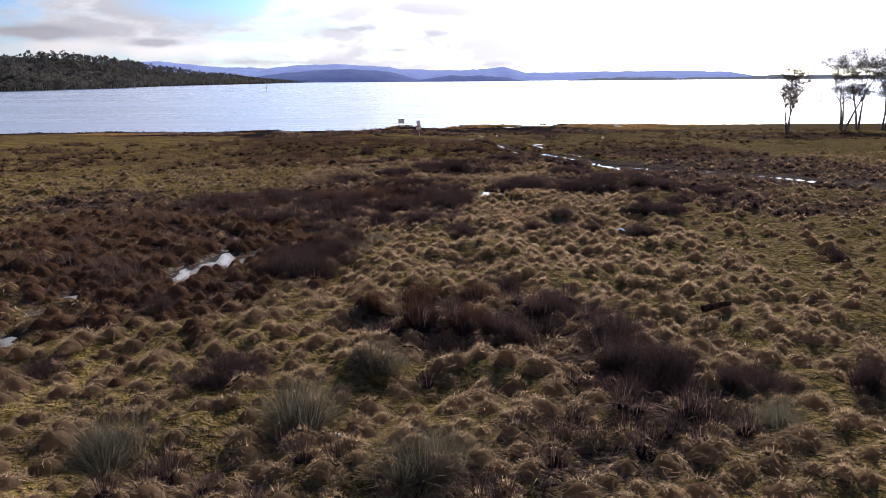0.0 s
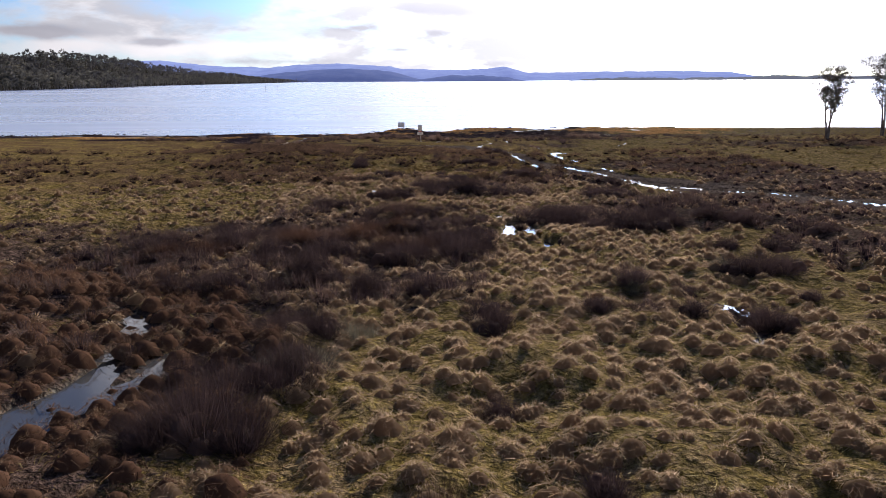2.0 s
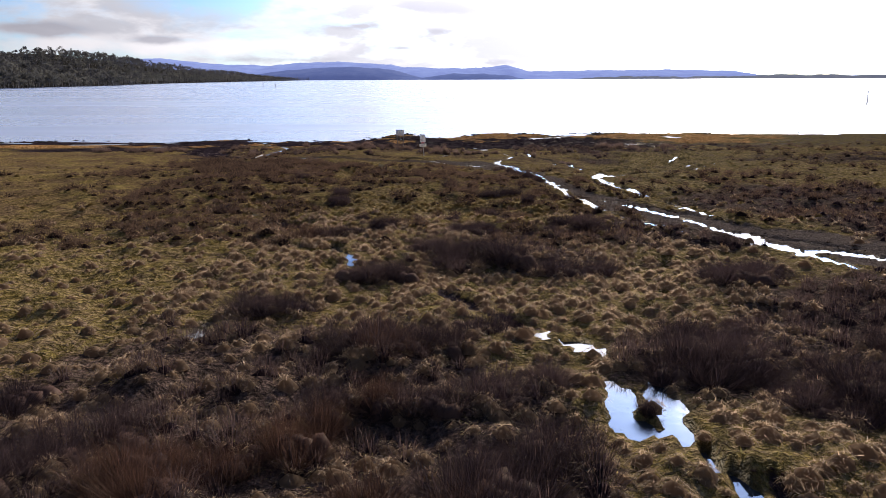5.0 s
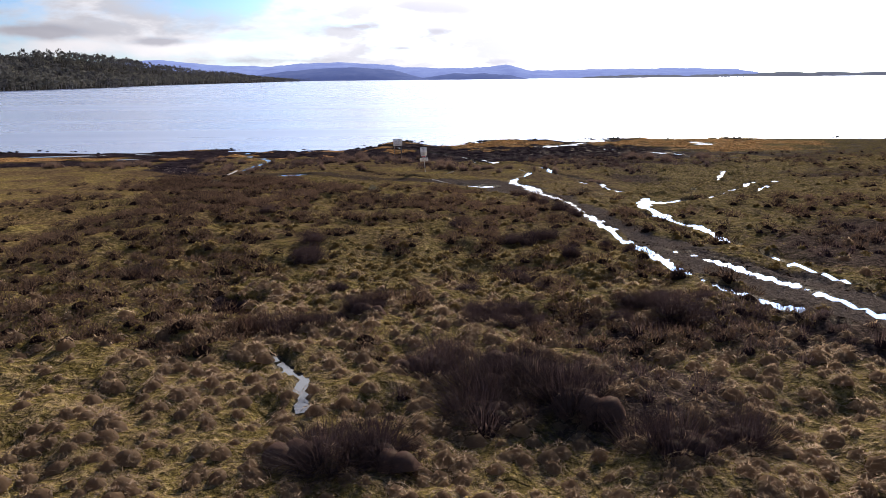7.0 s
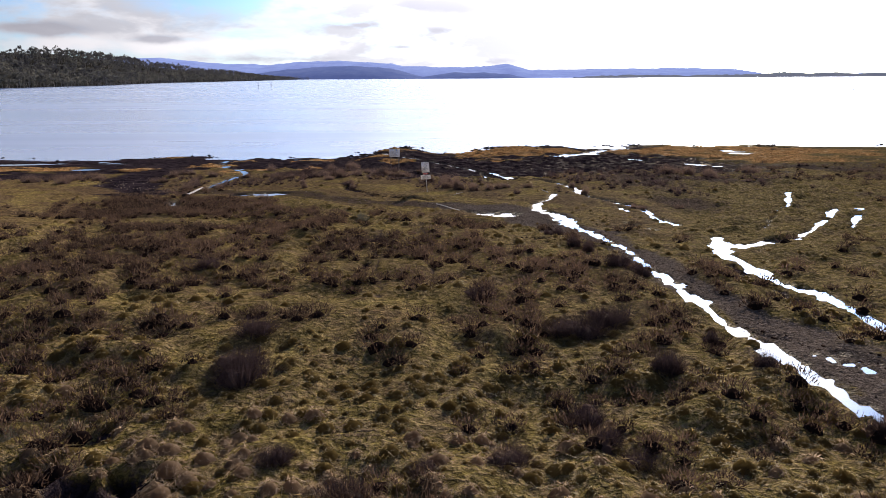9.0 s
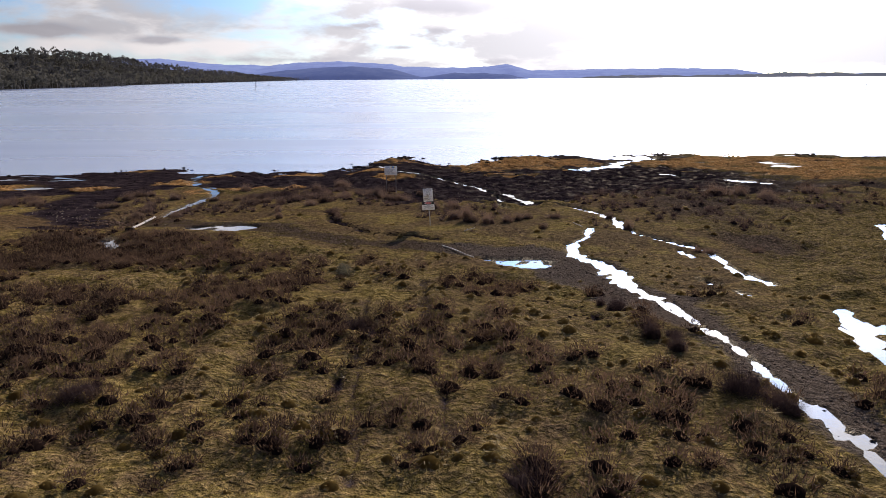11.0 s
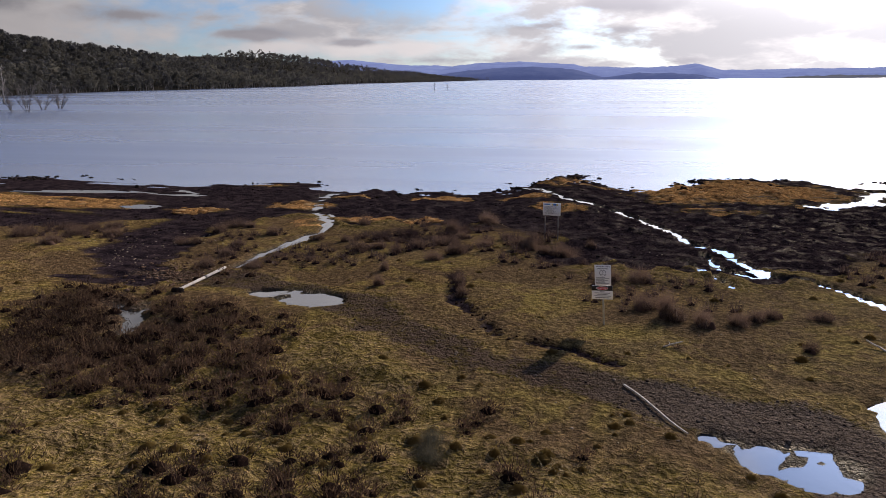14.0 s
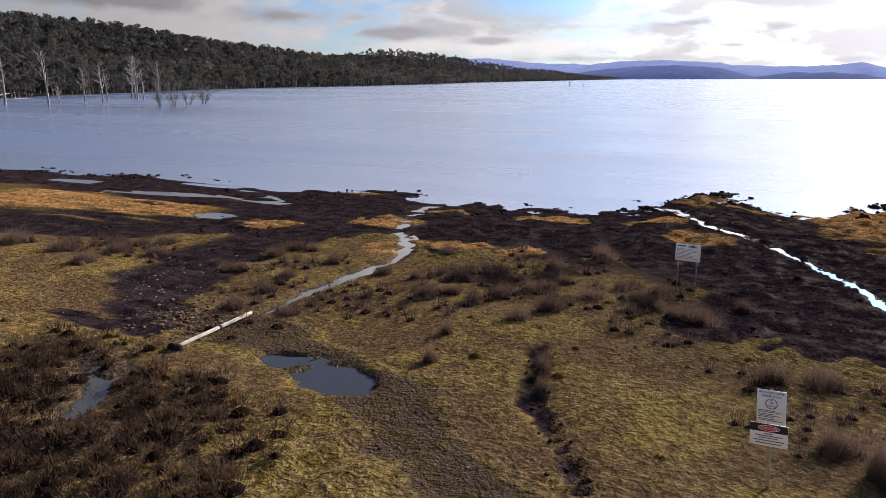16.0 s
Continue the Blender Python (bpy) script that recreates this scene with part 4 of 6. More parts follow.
def sprigs(centres, heights, spreads, count, width, seed):
    """Short leafy shoots that bristle all over a rounded bush."""
    r = np.random.RandomState(seed)
    who = np.repeat(np.arange(len(centres)), count)
    m = len(who)
    d = r.randn(m, 3)
    d[:, 2] = np.abs(d[:, 2]) + 0.1
    d /= np.linalg.norm(d, axis=1)[:, None]
    hgt, spr = heights[who], spreads[who]
    rho = 0.6 + 0.45 * r.rand(m)
    size = np.column_stack([spr, spr, hgt])
    lump = 1 + 0.35 * np.sin(d[:, 0] * 4 + who) * np.cos(d[:, 1] * 5 + who * 1.7)
    root = centres[who] + d * size * (rho * lump)[:, None]
    way = d * 0.7 + np.array([0, 0, 0.6]) + 0.4 * r.randn(m, 3)
    tip = root + way * (hgt * (0.22 + 0.25 * r.rand(m)))[:, None]
    w = np.cross(way, r.randn(m, 3))
    w *= (width * (0.6 + 0.8 * r.rand(m)) / (np.linalg.norm(w, axis=1) + 1e-6))[:, None]
    v = np.stack([root - w, root + w, tip], 1).reshape(-1, 3)
    return v, np.arange(m * 3).reshape(-1, 3), np.repeat(who, 3)


def scatter(x0, x1, y0, y1, spacing, seed):
    """Jittered places on the ground."""
    r = np.random.RandomState(seed)
    xs, ys = np.meshgrid(np.arange(x0, x1, spacing), np.arange(y0, y1, spacing))
    xs, ys = xs.ravel() + (r.rand(xs.size) - 0.5) * spacing * 1.1, ys.ravel() + (r.rand(ys.size) - 0.5) * spacing * 1.1
    seen = np.abs(xs) < 5 + 0.66 * np.minimum(ys, 60)
    return xs[seen], ys[seen], r


def stuff(name, parts, mat, label, category):
    """One object of countless plants, from lists of (corners, triangles, tint)."""
    off, vs, ts, tint = 0, [], [], []
    for v, t, c in parts:
        vs.append(v)
        ts.append(t + off)
        tint.append(c)
        off += len(v)
    me = mesh_of(name, np.concatenate(vs), np.concatenate(ts))
    field(me, "tint", np.concatenate(tint))
    me.materials.append(mat)
    return tagged(new(name, me), label, category, kind="stuff")


def plant(name, mat, label, category, boxes, keep, height, spread, count, width, seed, lean=0.9, droop=0.35, heart=0.0, deep=-1.0):
    """Scatter tussocks over boxes (x0, x1, y0, y1, spacing, blade share) where keep() lets them stand."""
    parts = []
    for i, (x0, x1, y0, y1, spacing, share) in enumerate(boxes):
        x, y, r = scatter(x0, x1, y0, y1, spacing, seed + i)
        z, (w, rim) = zones(x, y), wet_fields(x, y)
        p = keep(x, y, z) * (1 - step(w, 0.1, 0.4) * np.where(y < 24, 0.72, 1.0)) * (1 - z["road"]) * (1 - rim * step(y, 25, 26) * 0.8) * (1 - step(pits(x, y), 0.1, 0.4)) * (1 - 0.9 * z["cut"])
        ok = r.rand(len(x)) < p
        x, y = x[ok], y[ok]
        if not len(x):
            continue
        c = np.column_stack([x, y, relief(x, y)])
        size = 0.6 + 0.75 * r.rand(len(x)) ** 1.4
        tint = np.clip(0.5 + 0.9 * fbm(x, y, 4.0, seed) + 0.28 * r.randn(len(x)), 0, 1)
        n = max(3, int(count * share))
        wide = width / max(share, 0.3) ** 0.7
        if lean < 0:
            v, t, who = sprigs(c, height * size, spread * size, n, wide, seed + 50 + i)
        elif heart < 0:
            v, t, who = thatch(c, height * size, spread * size, n, wide * 1.15, seed + 50 + i)
        else:
            v, t, who = blades(c, height * size, spread * size, n, wide, lean, seed + 50 + i, 2 if share > 0.6 else 1, droop)
        parts.append((v, t, tint[who]))
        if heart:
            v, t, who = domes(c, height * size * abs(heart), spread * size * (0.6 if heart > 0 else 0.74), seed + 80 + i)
            # well below zero, deep paints the domes dark for shade between the blades
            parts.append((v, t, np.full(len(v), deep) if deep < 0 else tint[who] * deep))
    return stuff(name, parts, mat, label, category)


def open_moor(x, y, z):
    return (1 - z["heath"] * 0.35) * (1 - z["lawn"]) * (1 - z["mud"]) * (1 - z["rust"]) * (1 - step(y, 60, 68) * 0.8)


plant("grass_tussocks", STRAW, "pale straw-coloured grass tussocks on boggy moor", "grass", [(-7, 7, 4, 22, 0.37, 1.0), (-7, 7, 22, 46, 0.35, 0.65), (-34, -7, 8, 56, 0.68, 0.3), (7, 34, 8, 56, 0.68, 0.3)],
      lambda x, y, z: np.minimum(1, open_moor(x, y, z) * 1.25) * (1 - 0.98 * step(y + 6 * fbm(x, y, 8.0, 95), 40, 48)) * (1 - 0.9 * bog(x, y)), 0.15, 0.22, 190, 0.0056, 100, 1.45, 0.75, -1.0, -0.07)
plant("bog_tussocks", BOGT, "red-brown sedge tussocks round the bog pools", "grass", [(-14, -1.5, 8, 28, 0.37, 1.0)],
      lambda x, y, z: bog(x, y), 0.22, 0.28, 180, 0.0060, 150, 1.3, 0.7, -1.0, -0.07)
plant("moss_grass", GREEN, "short olive green grass between the tussocks", "grass", [(-6.5, 6.5, 4, 44, 0.26, 1.0)],
      lambda x, y, z: 0.8 * (1 - z["mud"]) * (1 - 0.6 * z["heath"]) * (1 - z["rust"]), 0.095, 0.15, 12, 0.010, 200, 1.2, 0.55)
plant("short_turf", TURF, "short yellow-olive turf on the mound and the shore", "grass", [(-10, 7, 42, 68, 0.19, 0.6), (-16, 9, 68, 84, 0.24, 0.5), (7, 16, 46, 82, 0.32, 0.45), (-36, -16, 58, 84, 0.42, 0.45)],
      lambda x, y, z: 0.9 * (1 - z["mud"]) * (1 - z["rust"]) * (1 - z["cut"]) * step(y + 3 * fbm(x, y, 3.0, 97), 41, 47) * (1 - 0.45 * blob(x, y, -8, 58, 8, 9)), 0.085, 0.13, 15, 0.0085, 700, 1.3, 0.5)
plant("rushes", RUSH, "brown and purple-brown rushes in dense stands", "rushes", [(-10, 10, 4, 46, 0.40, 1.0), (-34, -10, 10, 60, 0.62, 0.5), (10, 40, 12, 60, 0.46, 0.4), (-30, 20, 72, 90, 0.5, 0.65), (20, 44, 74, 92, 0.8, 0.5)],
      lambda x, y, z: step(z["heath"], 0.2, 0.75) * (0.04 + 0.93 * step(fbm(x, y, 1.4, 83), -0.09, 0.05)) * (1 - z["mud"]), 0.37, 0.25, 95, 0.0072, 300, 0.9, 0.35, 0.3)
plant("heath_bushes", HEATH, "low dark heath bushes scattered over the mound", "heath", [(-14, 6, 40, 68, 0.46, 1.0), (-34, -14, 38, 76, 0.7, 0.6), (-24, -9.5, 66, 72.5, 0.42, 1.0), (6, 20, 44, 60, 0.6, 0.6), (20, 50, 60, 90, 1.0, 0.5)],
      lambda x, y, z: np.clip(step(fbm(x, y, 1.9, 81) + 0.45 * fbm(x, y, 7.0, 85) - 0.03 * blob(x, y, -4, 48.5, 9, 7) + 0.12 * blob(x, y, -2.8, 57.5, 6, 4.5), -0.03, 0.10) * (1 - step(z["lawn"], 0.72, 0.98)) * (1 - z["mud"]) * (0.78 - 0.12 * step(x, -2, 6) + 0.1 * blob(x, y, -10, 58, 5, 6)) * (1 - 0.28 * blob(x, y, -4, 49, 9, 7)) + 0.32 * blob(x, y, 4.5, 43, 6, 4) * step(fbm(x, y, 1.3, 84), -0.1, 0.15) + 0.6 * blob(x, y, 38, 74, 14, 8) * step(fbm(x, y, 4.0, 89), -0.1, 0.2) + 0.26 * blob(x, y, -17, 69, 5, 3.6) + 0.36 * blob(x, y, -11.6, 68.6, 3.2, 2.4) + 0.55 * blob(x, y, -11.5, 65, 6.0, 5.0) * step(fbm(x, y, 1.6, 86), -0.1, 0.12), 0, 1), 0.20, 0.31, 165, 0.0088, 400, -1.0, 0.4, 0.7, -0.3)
plant("turf_tussocks", TURF, "small rounded olive grass tussocks on the mound", "grass", [(-11, 8, 41, 68, 0.32, 0.62), (-34, -8, 44, 78, 0.9, 0.4), (8, 34, 44, 82, 0.8, 0.4), (-14, 8, 68, 84, 0.6, 0.5)],
      lambda x, y, z: step(fbm(x, y, 1.3, 87) + 0.5 * fbm(x, y, 5.0, 88), -0.45, 0.15) * (1 - z["mud"]) * (1 - z["rust"]) * np.where(y > 66, 0.35 + 0.5 * step(x, 5, 9), 0.95) * (1 - 0.7 * step(y, 47, 51)) * step(y + 6 * fbm(x, y, 8.0, 95), 37, 45), 0.11, 0.20, 100, 0.0064, 800, 1.2, 0.6, -1.0, -0.07)
plant("brown_tufts", RUSH, "small brown tufts dotted over the lakeside turf", "grass", [(-10, 10, 39, 54, 0.40, 1.0), (-14, 9, 64, 86, 0.5, 1.0), (9, 34, 60, 90, 0.8, 0.6), (-34, -14, 70, 90, 0.8, 0.6)],
      lambda x, y, z: (0.06 + 0.34 * step(fbm(x, y, 2.4, 93), 0.0, 0.3)) * np.where(y < 60, 0.4, 1.0) * (1 - z["mud"]) * (1 - z["cut"]), 0.115, 0.11, 48, 0.0055, 850, 0.8, 0.3)
plant("rust_grass", RUSTG, "matted orange-brown grass on the lake shore", "grass", [(-30, 16, 84, 110, 0.40, 0.7), (16, 44, 92, 110, 0.6, 0.45), (-60, -30, 84, 100, 0.6, 0.45)],
      lambda x, y, z: step(z["rust"], 0.3, 0.7) * 0.85, 0.045, 0.28, 40, 0.013, 600, 1.3, 0.6, -1.0, 0.6)


def clump(name, seed, mat, height, spread, count, lean, droop, width, heart=False):
    """One rush or tussock plant standing at its own origin, 1 m wide or so."""
    r = np.random.RandomState(seed)
    k = 7
    c = np.column_stack([r.randn(k) * 0.17, r.randn(k) * 0.17, np.zeros(k)])
    v, t, who = blades(c, height * (0.75 + 0.5 * r.rand(k)), spread * (0.7 + 0.6 * r.rand(k)), count // k, width, lean, seed, 1, droop)
    # solid dark domes added among the stems to shade the clump's core
    if heart:
        v, t = merge([(v, t), domes(c, np.full(k, height * 0.95), np.full(k, spread * 0.62), seed)[:2]])
    me = mesh_of(name, v, t)
    me.materials.append(mat)
    return me


RUSHES = [clump("rush_clump", 500 + i, RUSH_OB, 0.85, 0.42, 1900, 1.05, 0.5, 0.0075) for i in range(4)]
SHORE_RUSHES = [clump("rush_clump", 510 + i, SHORE_OB, 0.85, 0.42, 1500, 0.8, 0.3, 0.008) for i in range(3)]
RUSTS = [clump("rust_clump", 520 + i, RUST_OB, 0.85, 0.40, 1900, 0.95, 0.45, 0.0075) for i in range(2)]
GREYS = [clump("grey_tussock", 540 + i, GREY_OB, 0.75, 0.42, 1900, 1.1, 0.6, 0.007) for i in range(3)]


THATCH = [clump("thatch", 570 + i, BASE_OB, 0.5, 0.40, 500, 1.1, 0.6, 0.009, True) for i in range(2)]


def stand(meshes, spots, label, group, name):
    for i, (x, y, w, h) in enumerate(spots):
        r = random.Random(i * 7 + int(x * 10))
        root = new(name)
        z = float(relief(np.array([x]), np.array([y]))[0]) - 0.03
        root.matrix_world = pose(x, y, z, 0, 0, r.uniform(0, 360))
        for piece, me, k in (("tuft", meshes[i % len(meshes)], 1.15), ("thatch", THATCH[i % 2], 1.0)):
            ob = new(piece, me)
            ob.parent = root
            ob.matrix_basis = Matrix.Diagonal((w * 0.85, w * 0.85, h * k, 1))
            tagged(ob, "matted dark dead stems at its foot round a shaded core" if piece == "thatch" else "")
        tagged(root, label, "rushes", group)


stand(RUSHES, ((-3.3, 14.6, 1.35, 0.75), (-2.75, 14.45, 1.05, 0.65), (-3.8, 14.4, 0.8, 0.5), (-2.48, 16.46, 1, 0.65), (-2.89, 18.8, 1.2, 0.6), (0.51, 19.35, 0.85, 0.55), (0.41, 15.26, 0.55, 0.42), (8.99, 15.23, 0.66, 0.52), (2.71, 9.95, 0.95, 0.73), (2.62, 8.76, 0.7, 0.58), (3.11, 8.54, 0.7, 0.62),
      (-5.06, 11.77, 0.67, 0.5), (-2.88, 8.4, 0.9, 0.45), (4.22, 8.16, 0.8, 0.5), (3.71, 8.04, 0.5, 0.45), (-5.65, 8.76, 0.8, 0.4), (1.91, 11.46, 0.65, 0.66), (1.11, 10.23, 0.6, 0.55), (7.04, 20.32, 0.5, 0.35), (1.42, 13.2, 0.6, 0.45), (5.63, 8.06, 0.55, 0.75)), "dark brown rush clump on the boggy moor", "rush clumps on the moor", "rush_clump")
stand(RUSHES, ((2.1, 28.5, 0.34, 0.3), (3.39, 30.6, 1.2, 0.58), (4.1, 30.19, 1.5, 0.62), (3.59, 31.81, 1.3, 0.6), (5.61, 29.02, 1.5, 0.66), (6.82, 28.83, 1.5, 0.66), (0.1, 24.35, 1.4, 0.9), (0.7, 29.34, 0.9, 0.55), (-2, 21.43, 0.8, 0.78), (-0.61, 20.75, 0.9, 0.86), (-0.42, 38.57, 1.6, 0.8),
      (0.88, 37.79, 1.6, 0.85), (2.18, 36.6, 1.5, 0.75), (-1.31, 39.55, 1.4, 0.8), (-3.28, 22.29, 1.05, 0.8), (-2.79, 36.32, 1.4, 0.58), (-2.09, 31.16, 1.5, 0.9), (-0.11, 32.07, 1.2, 0.66), (-4.67, 33.52, 1.7, 0.6)), "dense dark rush clump in the wet hollow", "rush clumps in the hollow", "rush_clump")
stand(RUSHES, ((-3.18, 24.9, 1.4, 0.7), (-1.39, 24.11, 1.3, 0.65), (-0.19, 26.13, 1.6, 0.8), (-4.77, 23.89, 1.3, 0.65), (-6.32, 26.43, 1.5, 0.75), (-5.33, 28.07, 1.4, 0.65), (0.6, 27.34, 1.4, 0.7)), "dense dark rush clump in the wet hollow", "rush clumps in the hollow", "rush_clump")
stand(RUSTS, ((-1.29, 11.53, 0.65, 0.6), (-0.39, 10.81, 0.8, 0.67), (0.51, 10.53, 0.8, 0.66), (-0.38, 12.58, 0.9, 0.65), (0.61, 12.16, 0.9, 0.65), (-1.78, 25.88, 1.2, 0.7), (-4.06, 26.17, 1.3, 0.6), (-6.53, 25.05, 1.3, 0.6), (-7.53, 24.66, 1.3, 0.6), (-1.89, 30.95, 1.4, 0.7), (-2.57, 28.11, 1.2, 0.6), (-5.27, 41.68, 0.9, 0.55)), "rust-brown rush clump on wet moor", "rusty rush clumps", "rush_clump")
SKIRTS = [clump("skirt", 560 + i, STRAW_OB, 0.42, 0.46, 900, 1.5, 0.85, 0.005) for i in range(2)]
for i, (x, y, w, h) in enumerate(((-1.7, 7.4, 1.05, .75), (-3.6, 6.5, 1.0, .65), (-0.1, 6.0, .95, .6), (-0.9, 8.8, .75, .5), (3.8, 6.9, .65, .6), (3.6, 20.8, .5, .45), (-2.3, 16.6, 1.1, .5), (-1.75, 18.3, .8, .45), (6.3, 22.9, .5, .45), (-5.0, 65.1, .55, .45), (-5.1, 65.5, .5, .4), (-8.2, 45.2, .7, .4))):
    root = new("grass_tussock")
    root.matrix_world = pose(x, y, float(relief(np.array([x]), np.array([y]))[0]) - 0.03, 0, 0, i * 77)
    for name, me, k in (("tuft", GREYS[i % 3], 1.15), ("skirt", SKIRTS[i % 2], 1.0)):
        ob = new(name, me)
        ob.parent = root
        ob.matrix_basis = Matrix.Diagonal((w * 0.85, w * 0.85, h * k, 1))
        tagged(ob, "pale dead leaves drooping at its foot" if name == "skirt" else "")
    tagged(root, "grey-green arching tussock with pale tips", "grass tussock", "grey-green tussocks")
stand(RUSHES, ((-5.01, 47.1, 1, 0.6), (2.07, 50.29, 1, 0.6), (2.6, 47.53, 0.67, 0.55), (0.89, 45.92, 0.86, 0.48), (-4.6, 41.7, 1.1, 0.55), (-4.0, 41.8, 0.9, 0.5), (2.59, 60.28, 0.5, 0.5), (2.72, 57.77, 0.4, 0.55), (3.03, 56.96, 0.38, 0.55), (3.34, 54.68, 0.8, 0.55), (3.84, 54.09, 0.65, 0.48), (3.89, 49.07, 0.35, 0.44),
      (4.23, 47.28, 0.45, 0.4), (4.91, 45.02, 0.4, 0.37), (2.47, 60.14, 0.5, 0.43), (2.83, 58.5, 0.36, 0.4), (3.24, 57.97, 0.4, 0.4), (-3.7, 58.75, 0.8, 0.5), (2.29, 60.88, 0.25, 0.35)), "dark rush clump beside the rutted track", "rush clumps by the track", "rush_clump")
stand(SHORE_RUSHES, ((-6.81, 75.11, 0.5, 0.55), (-6.61, 74.32, 0.5, 0.5), (-0.68, 73.07, 0.7, 0.6), (0, 72.86, 0.7, 0.55), (1.43, 73.59, 0.6, 0.45), (2.22, 71.47, 0.4, 0.4), (5.73, 71.74, 0.5, 0.7), (5.41, 73.82, 0.45, 0.45), (-13.85, 85.5, 0.7, 0.7), (-8.82, 88.96, 0.7, 0.6), (-2.44, 76.77, 0.8, 0.55), (-8.3, 87.67, 0.85, 0.7), (-9.46, 84.77, 0.8, 0.75), (-7.98, 79.69, 0.95, 0.62),
      (-14.6, 81.82, 0.6, 0.4), (-9.4, 74.76, 0.4, 0.5), (-9.88, 76.73, 0.4, 0.5), (-4.2, 80.73, 1, 0.6), (-5.55, 81.21, 1, 0.6), (-8.57, 78.55, 0.8, 0.45), (-14.85, 76.83, 0.65, 0.4), (-23.6, 80.4, 1.0, 0.5), (-25.2, 80.0, 1.1, 0.5), (-26.6, 81.0, 1.0, 0.45), (-16.9, 78.4, 0.7, 0.45), (-17.1, 82.4, 0.8, 0.5)), "brown rush clump on the grassy lake shore", "rush clumps on the shore", "rush_clump")
stand(SHORE_RUSHES, ((0.88, 73.16, 0.7, 0.45), (1.82, 73.88, 0.6, 0.4), (3.06, 74.09, 0.55, 0.38), (-17.41, 80.21, 0.8, 0.4), (-16.65, 76.5, 0.8, 0.5), (-1.37, 73.96, 0.7, 0.65), (-1.47, 77.06, 1.1, 0.55), (-30.02, 79.11, 1.5, 0.65), (13.56, 82.9, 1.4, 0.8), (14.8, 82.75, 1.3, 0.8), (15.72, 81.13, 1.1, 0.8), (19.3, 83.67, 1.2, 0.8), (9.45, 67.94, 0.55, 0.33), (7.71, 67.96, 0.6, 0.28), (7.3, 67.94, 0.45, 0.22), (-0.88, 73.26, 0.6, 1)), "brown rush clump on the grassy lake shore", "rush clumps on the shore", "rush_clump")


def sized(rows, low, share):
    """Places and widths of clumps, with heights that go with their widths."""
    return [(x, y, w * 1.05, low + share * w) for x, y, w in rows]


stand(RUSHES, sized(((2.74, 9.09, 0.77), (2.9, 8.48, 0.72), (2.1, 8.01, 0.58), (2.45, 7.72, 0.64), (3.02, 7.96, 0.6), (2.7, 9.69, 0.54), (4.14, 8.13, 0.82), (-2.95, 8.76, 0.91), (0.1, 9.74, 0.52), (0.76, 10.52, 0.57)), 0.25, 0.3), "dark brown rush clump on the boggy moor", "rush clumps on the moor", "rush_clump")
stand(RUSHES, sized(((-3.25, 15.95, 1.11), (-2.65, 15.97, 1.15), (-3.95, 16.33, 0.74), (5.57, 18.41, 0.76), (-3, 18.35, 0.93), (-2.43, 18.51, 0.76), (0.46, 18.72, 0.88), (5.46, 19.12, 0.88), (4.29, 19.23, 0.57), (3.53, 19.28, 0.75), (2.64, 19.45, 0.56), (-3.84, 20.73, 0.93), (4.68, 20.86, 0.65), (-1.85, 20.97, 0.71), (-4.73, 21.04, 0.97), (-5.45, 21.1, 0.99), (3.7, 21.22, 0.75), (-6.25, 21.12, 1.01), (-2.75, 21.66, 0.86), (-3.38, 21.72, 0.98), (6.96, 22.45, 1.01), (7.62, 22.7, 1.04), (6.5, 22.65, 1)), 0.28, 0.32), "dark brown rush clump on the boggy moor", "rush clumps on the moor", "rush_clump")
stand(RUSHES, sized(((0.57, 24.63, 1.03), (-0.96, 24.71, 1.16), (-3.77, 24.72, 1.19), (-4.68, 24.74, 1.21), (-2.17, 25.14, 0.94), (8.86, 25.53, 0.92), (7.36, 25.48, 0.74), (-7.76, 25.39, 1.33), (0.78, 25.59, 0.69), (-0.18, 25.62, 0.95), (0.33, 25.63, 0.96), (-6.05, 25.86, 1.17), (-8.71, 26.02, 1.4), (0.27, 26.67, 0.84), (-0.06, 27.04, 1.01), (11.13, 27.6, 1.05), (-5.68, 27.2, 1.07), (4.97, 28.14, 1.06), (10.77, 28.38, 1.43), (5.95, 28.43, 1.48), (4.57, 28.67, 0.99), (-0.99, 28.68, 0.9), (-2.39, 28.69, 0.91), (9.55, 29.09, 1.44)), 0.22, 0.28), "dense dark rush clump in the wet hollow", "rush clumps in the hollow", "rush_clump")
stand(RUSHES, sized(((-0.1, 28.96, 1.1), (-7.29, 28.99, 1.07), (4.36, 29.42, 1.13), (8.8, 29.97, 1.47), (3.03, 29.91, 1.23), (3.61, 29.93, 1.25), (4.26, 30.9, 1.44), (7.35, 30.96, 0.99), (-1.26, 31.09, 1.07), (-0.62, 31.23, 0.98), (-2.58, 31.41, 1), (4.8, 32.01, 1.1), (-4.11, 33.54, 1.16), (6.31, 35.64, 1.37), (5.95, 36.15, 1.24), (-2.05, 36.33, 1.18), (7.36, 36.76, 1.31), (3.19, 36.78, 1.08), (-0.56, 37.62, 1.41), (0.29, 39.13, 1.52)), 0.22, 0.28), "dense dark rush clump in the wet hollow", "rush clumps in the hollow", "rush_clump")
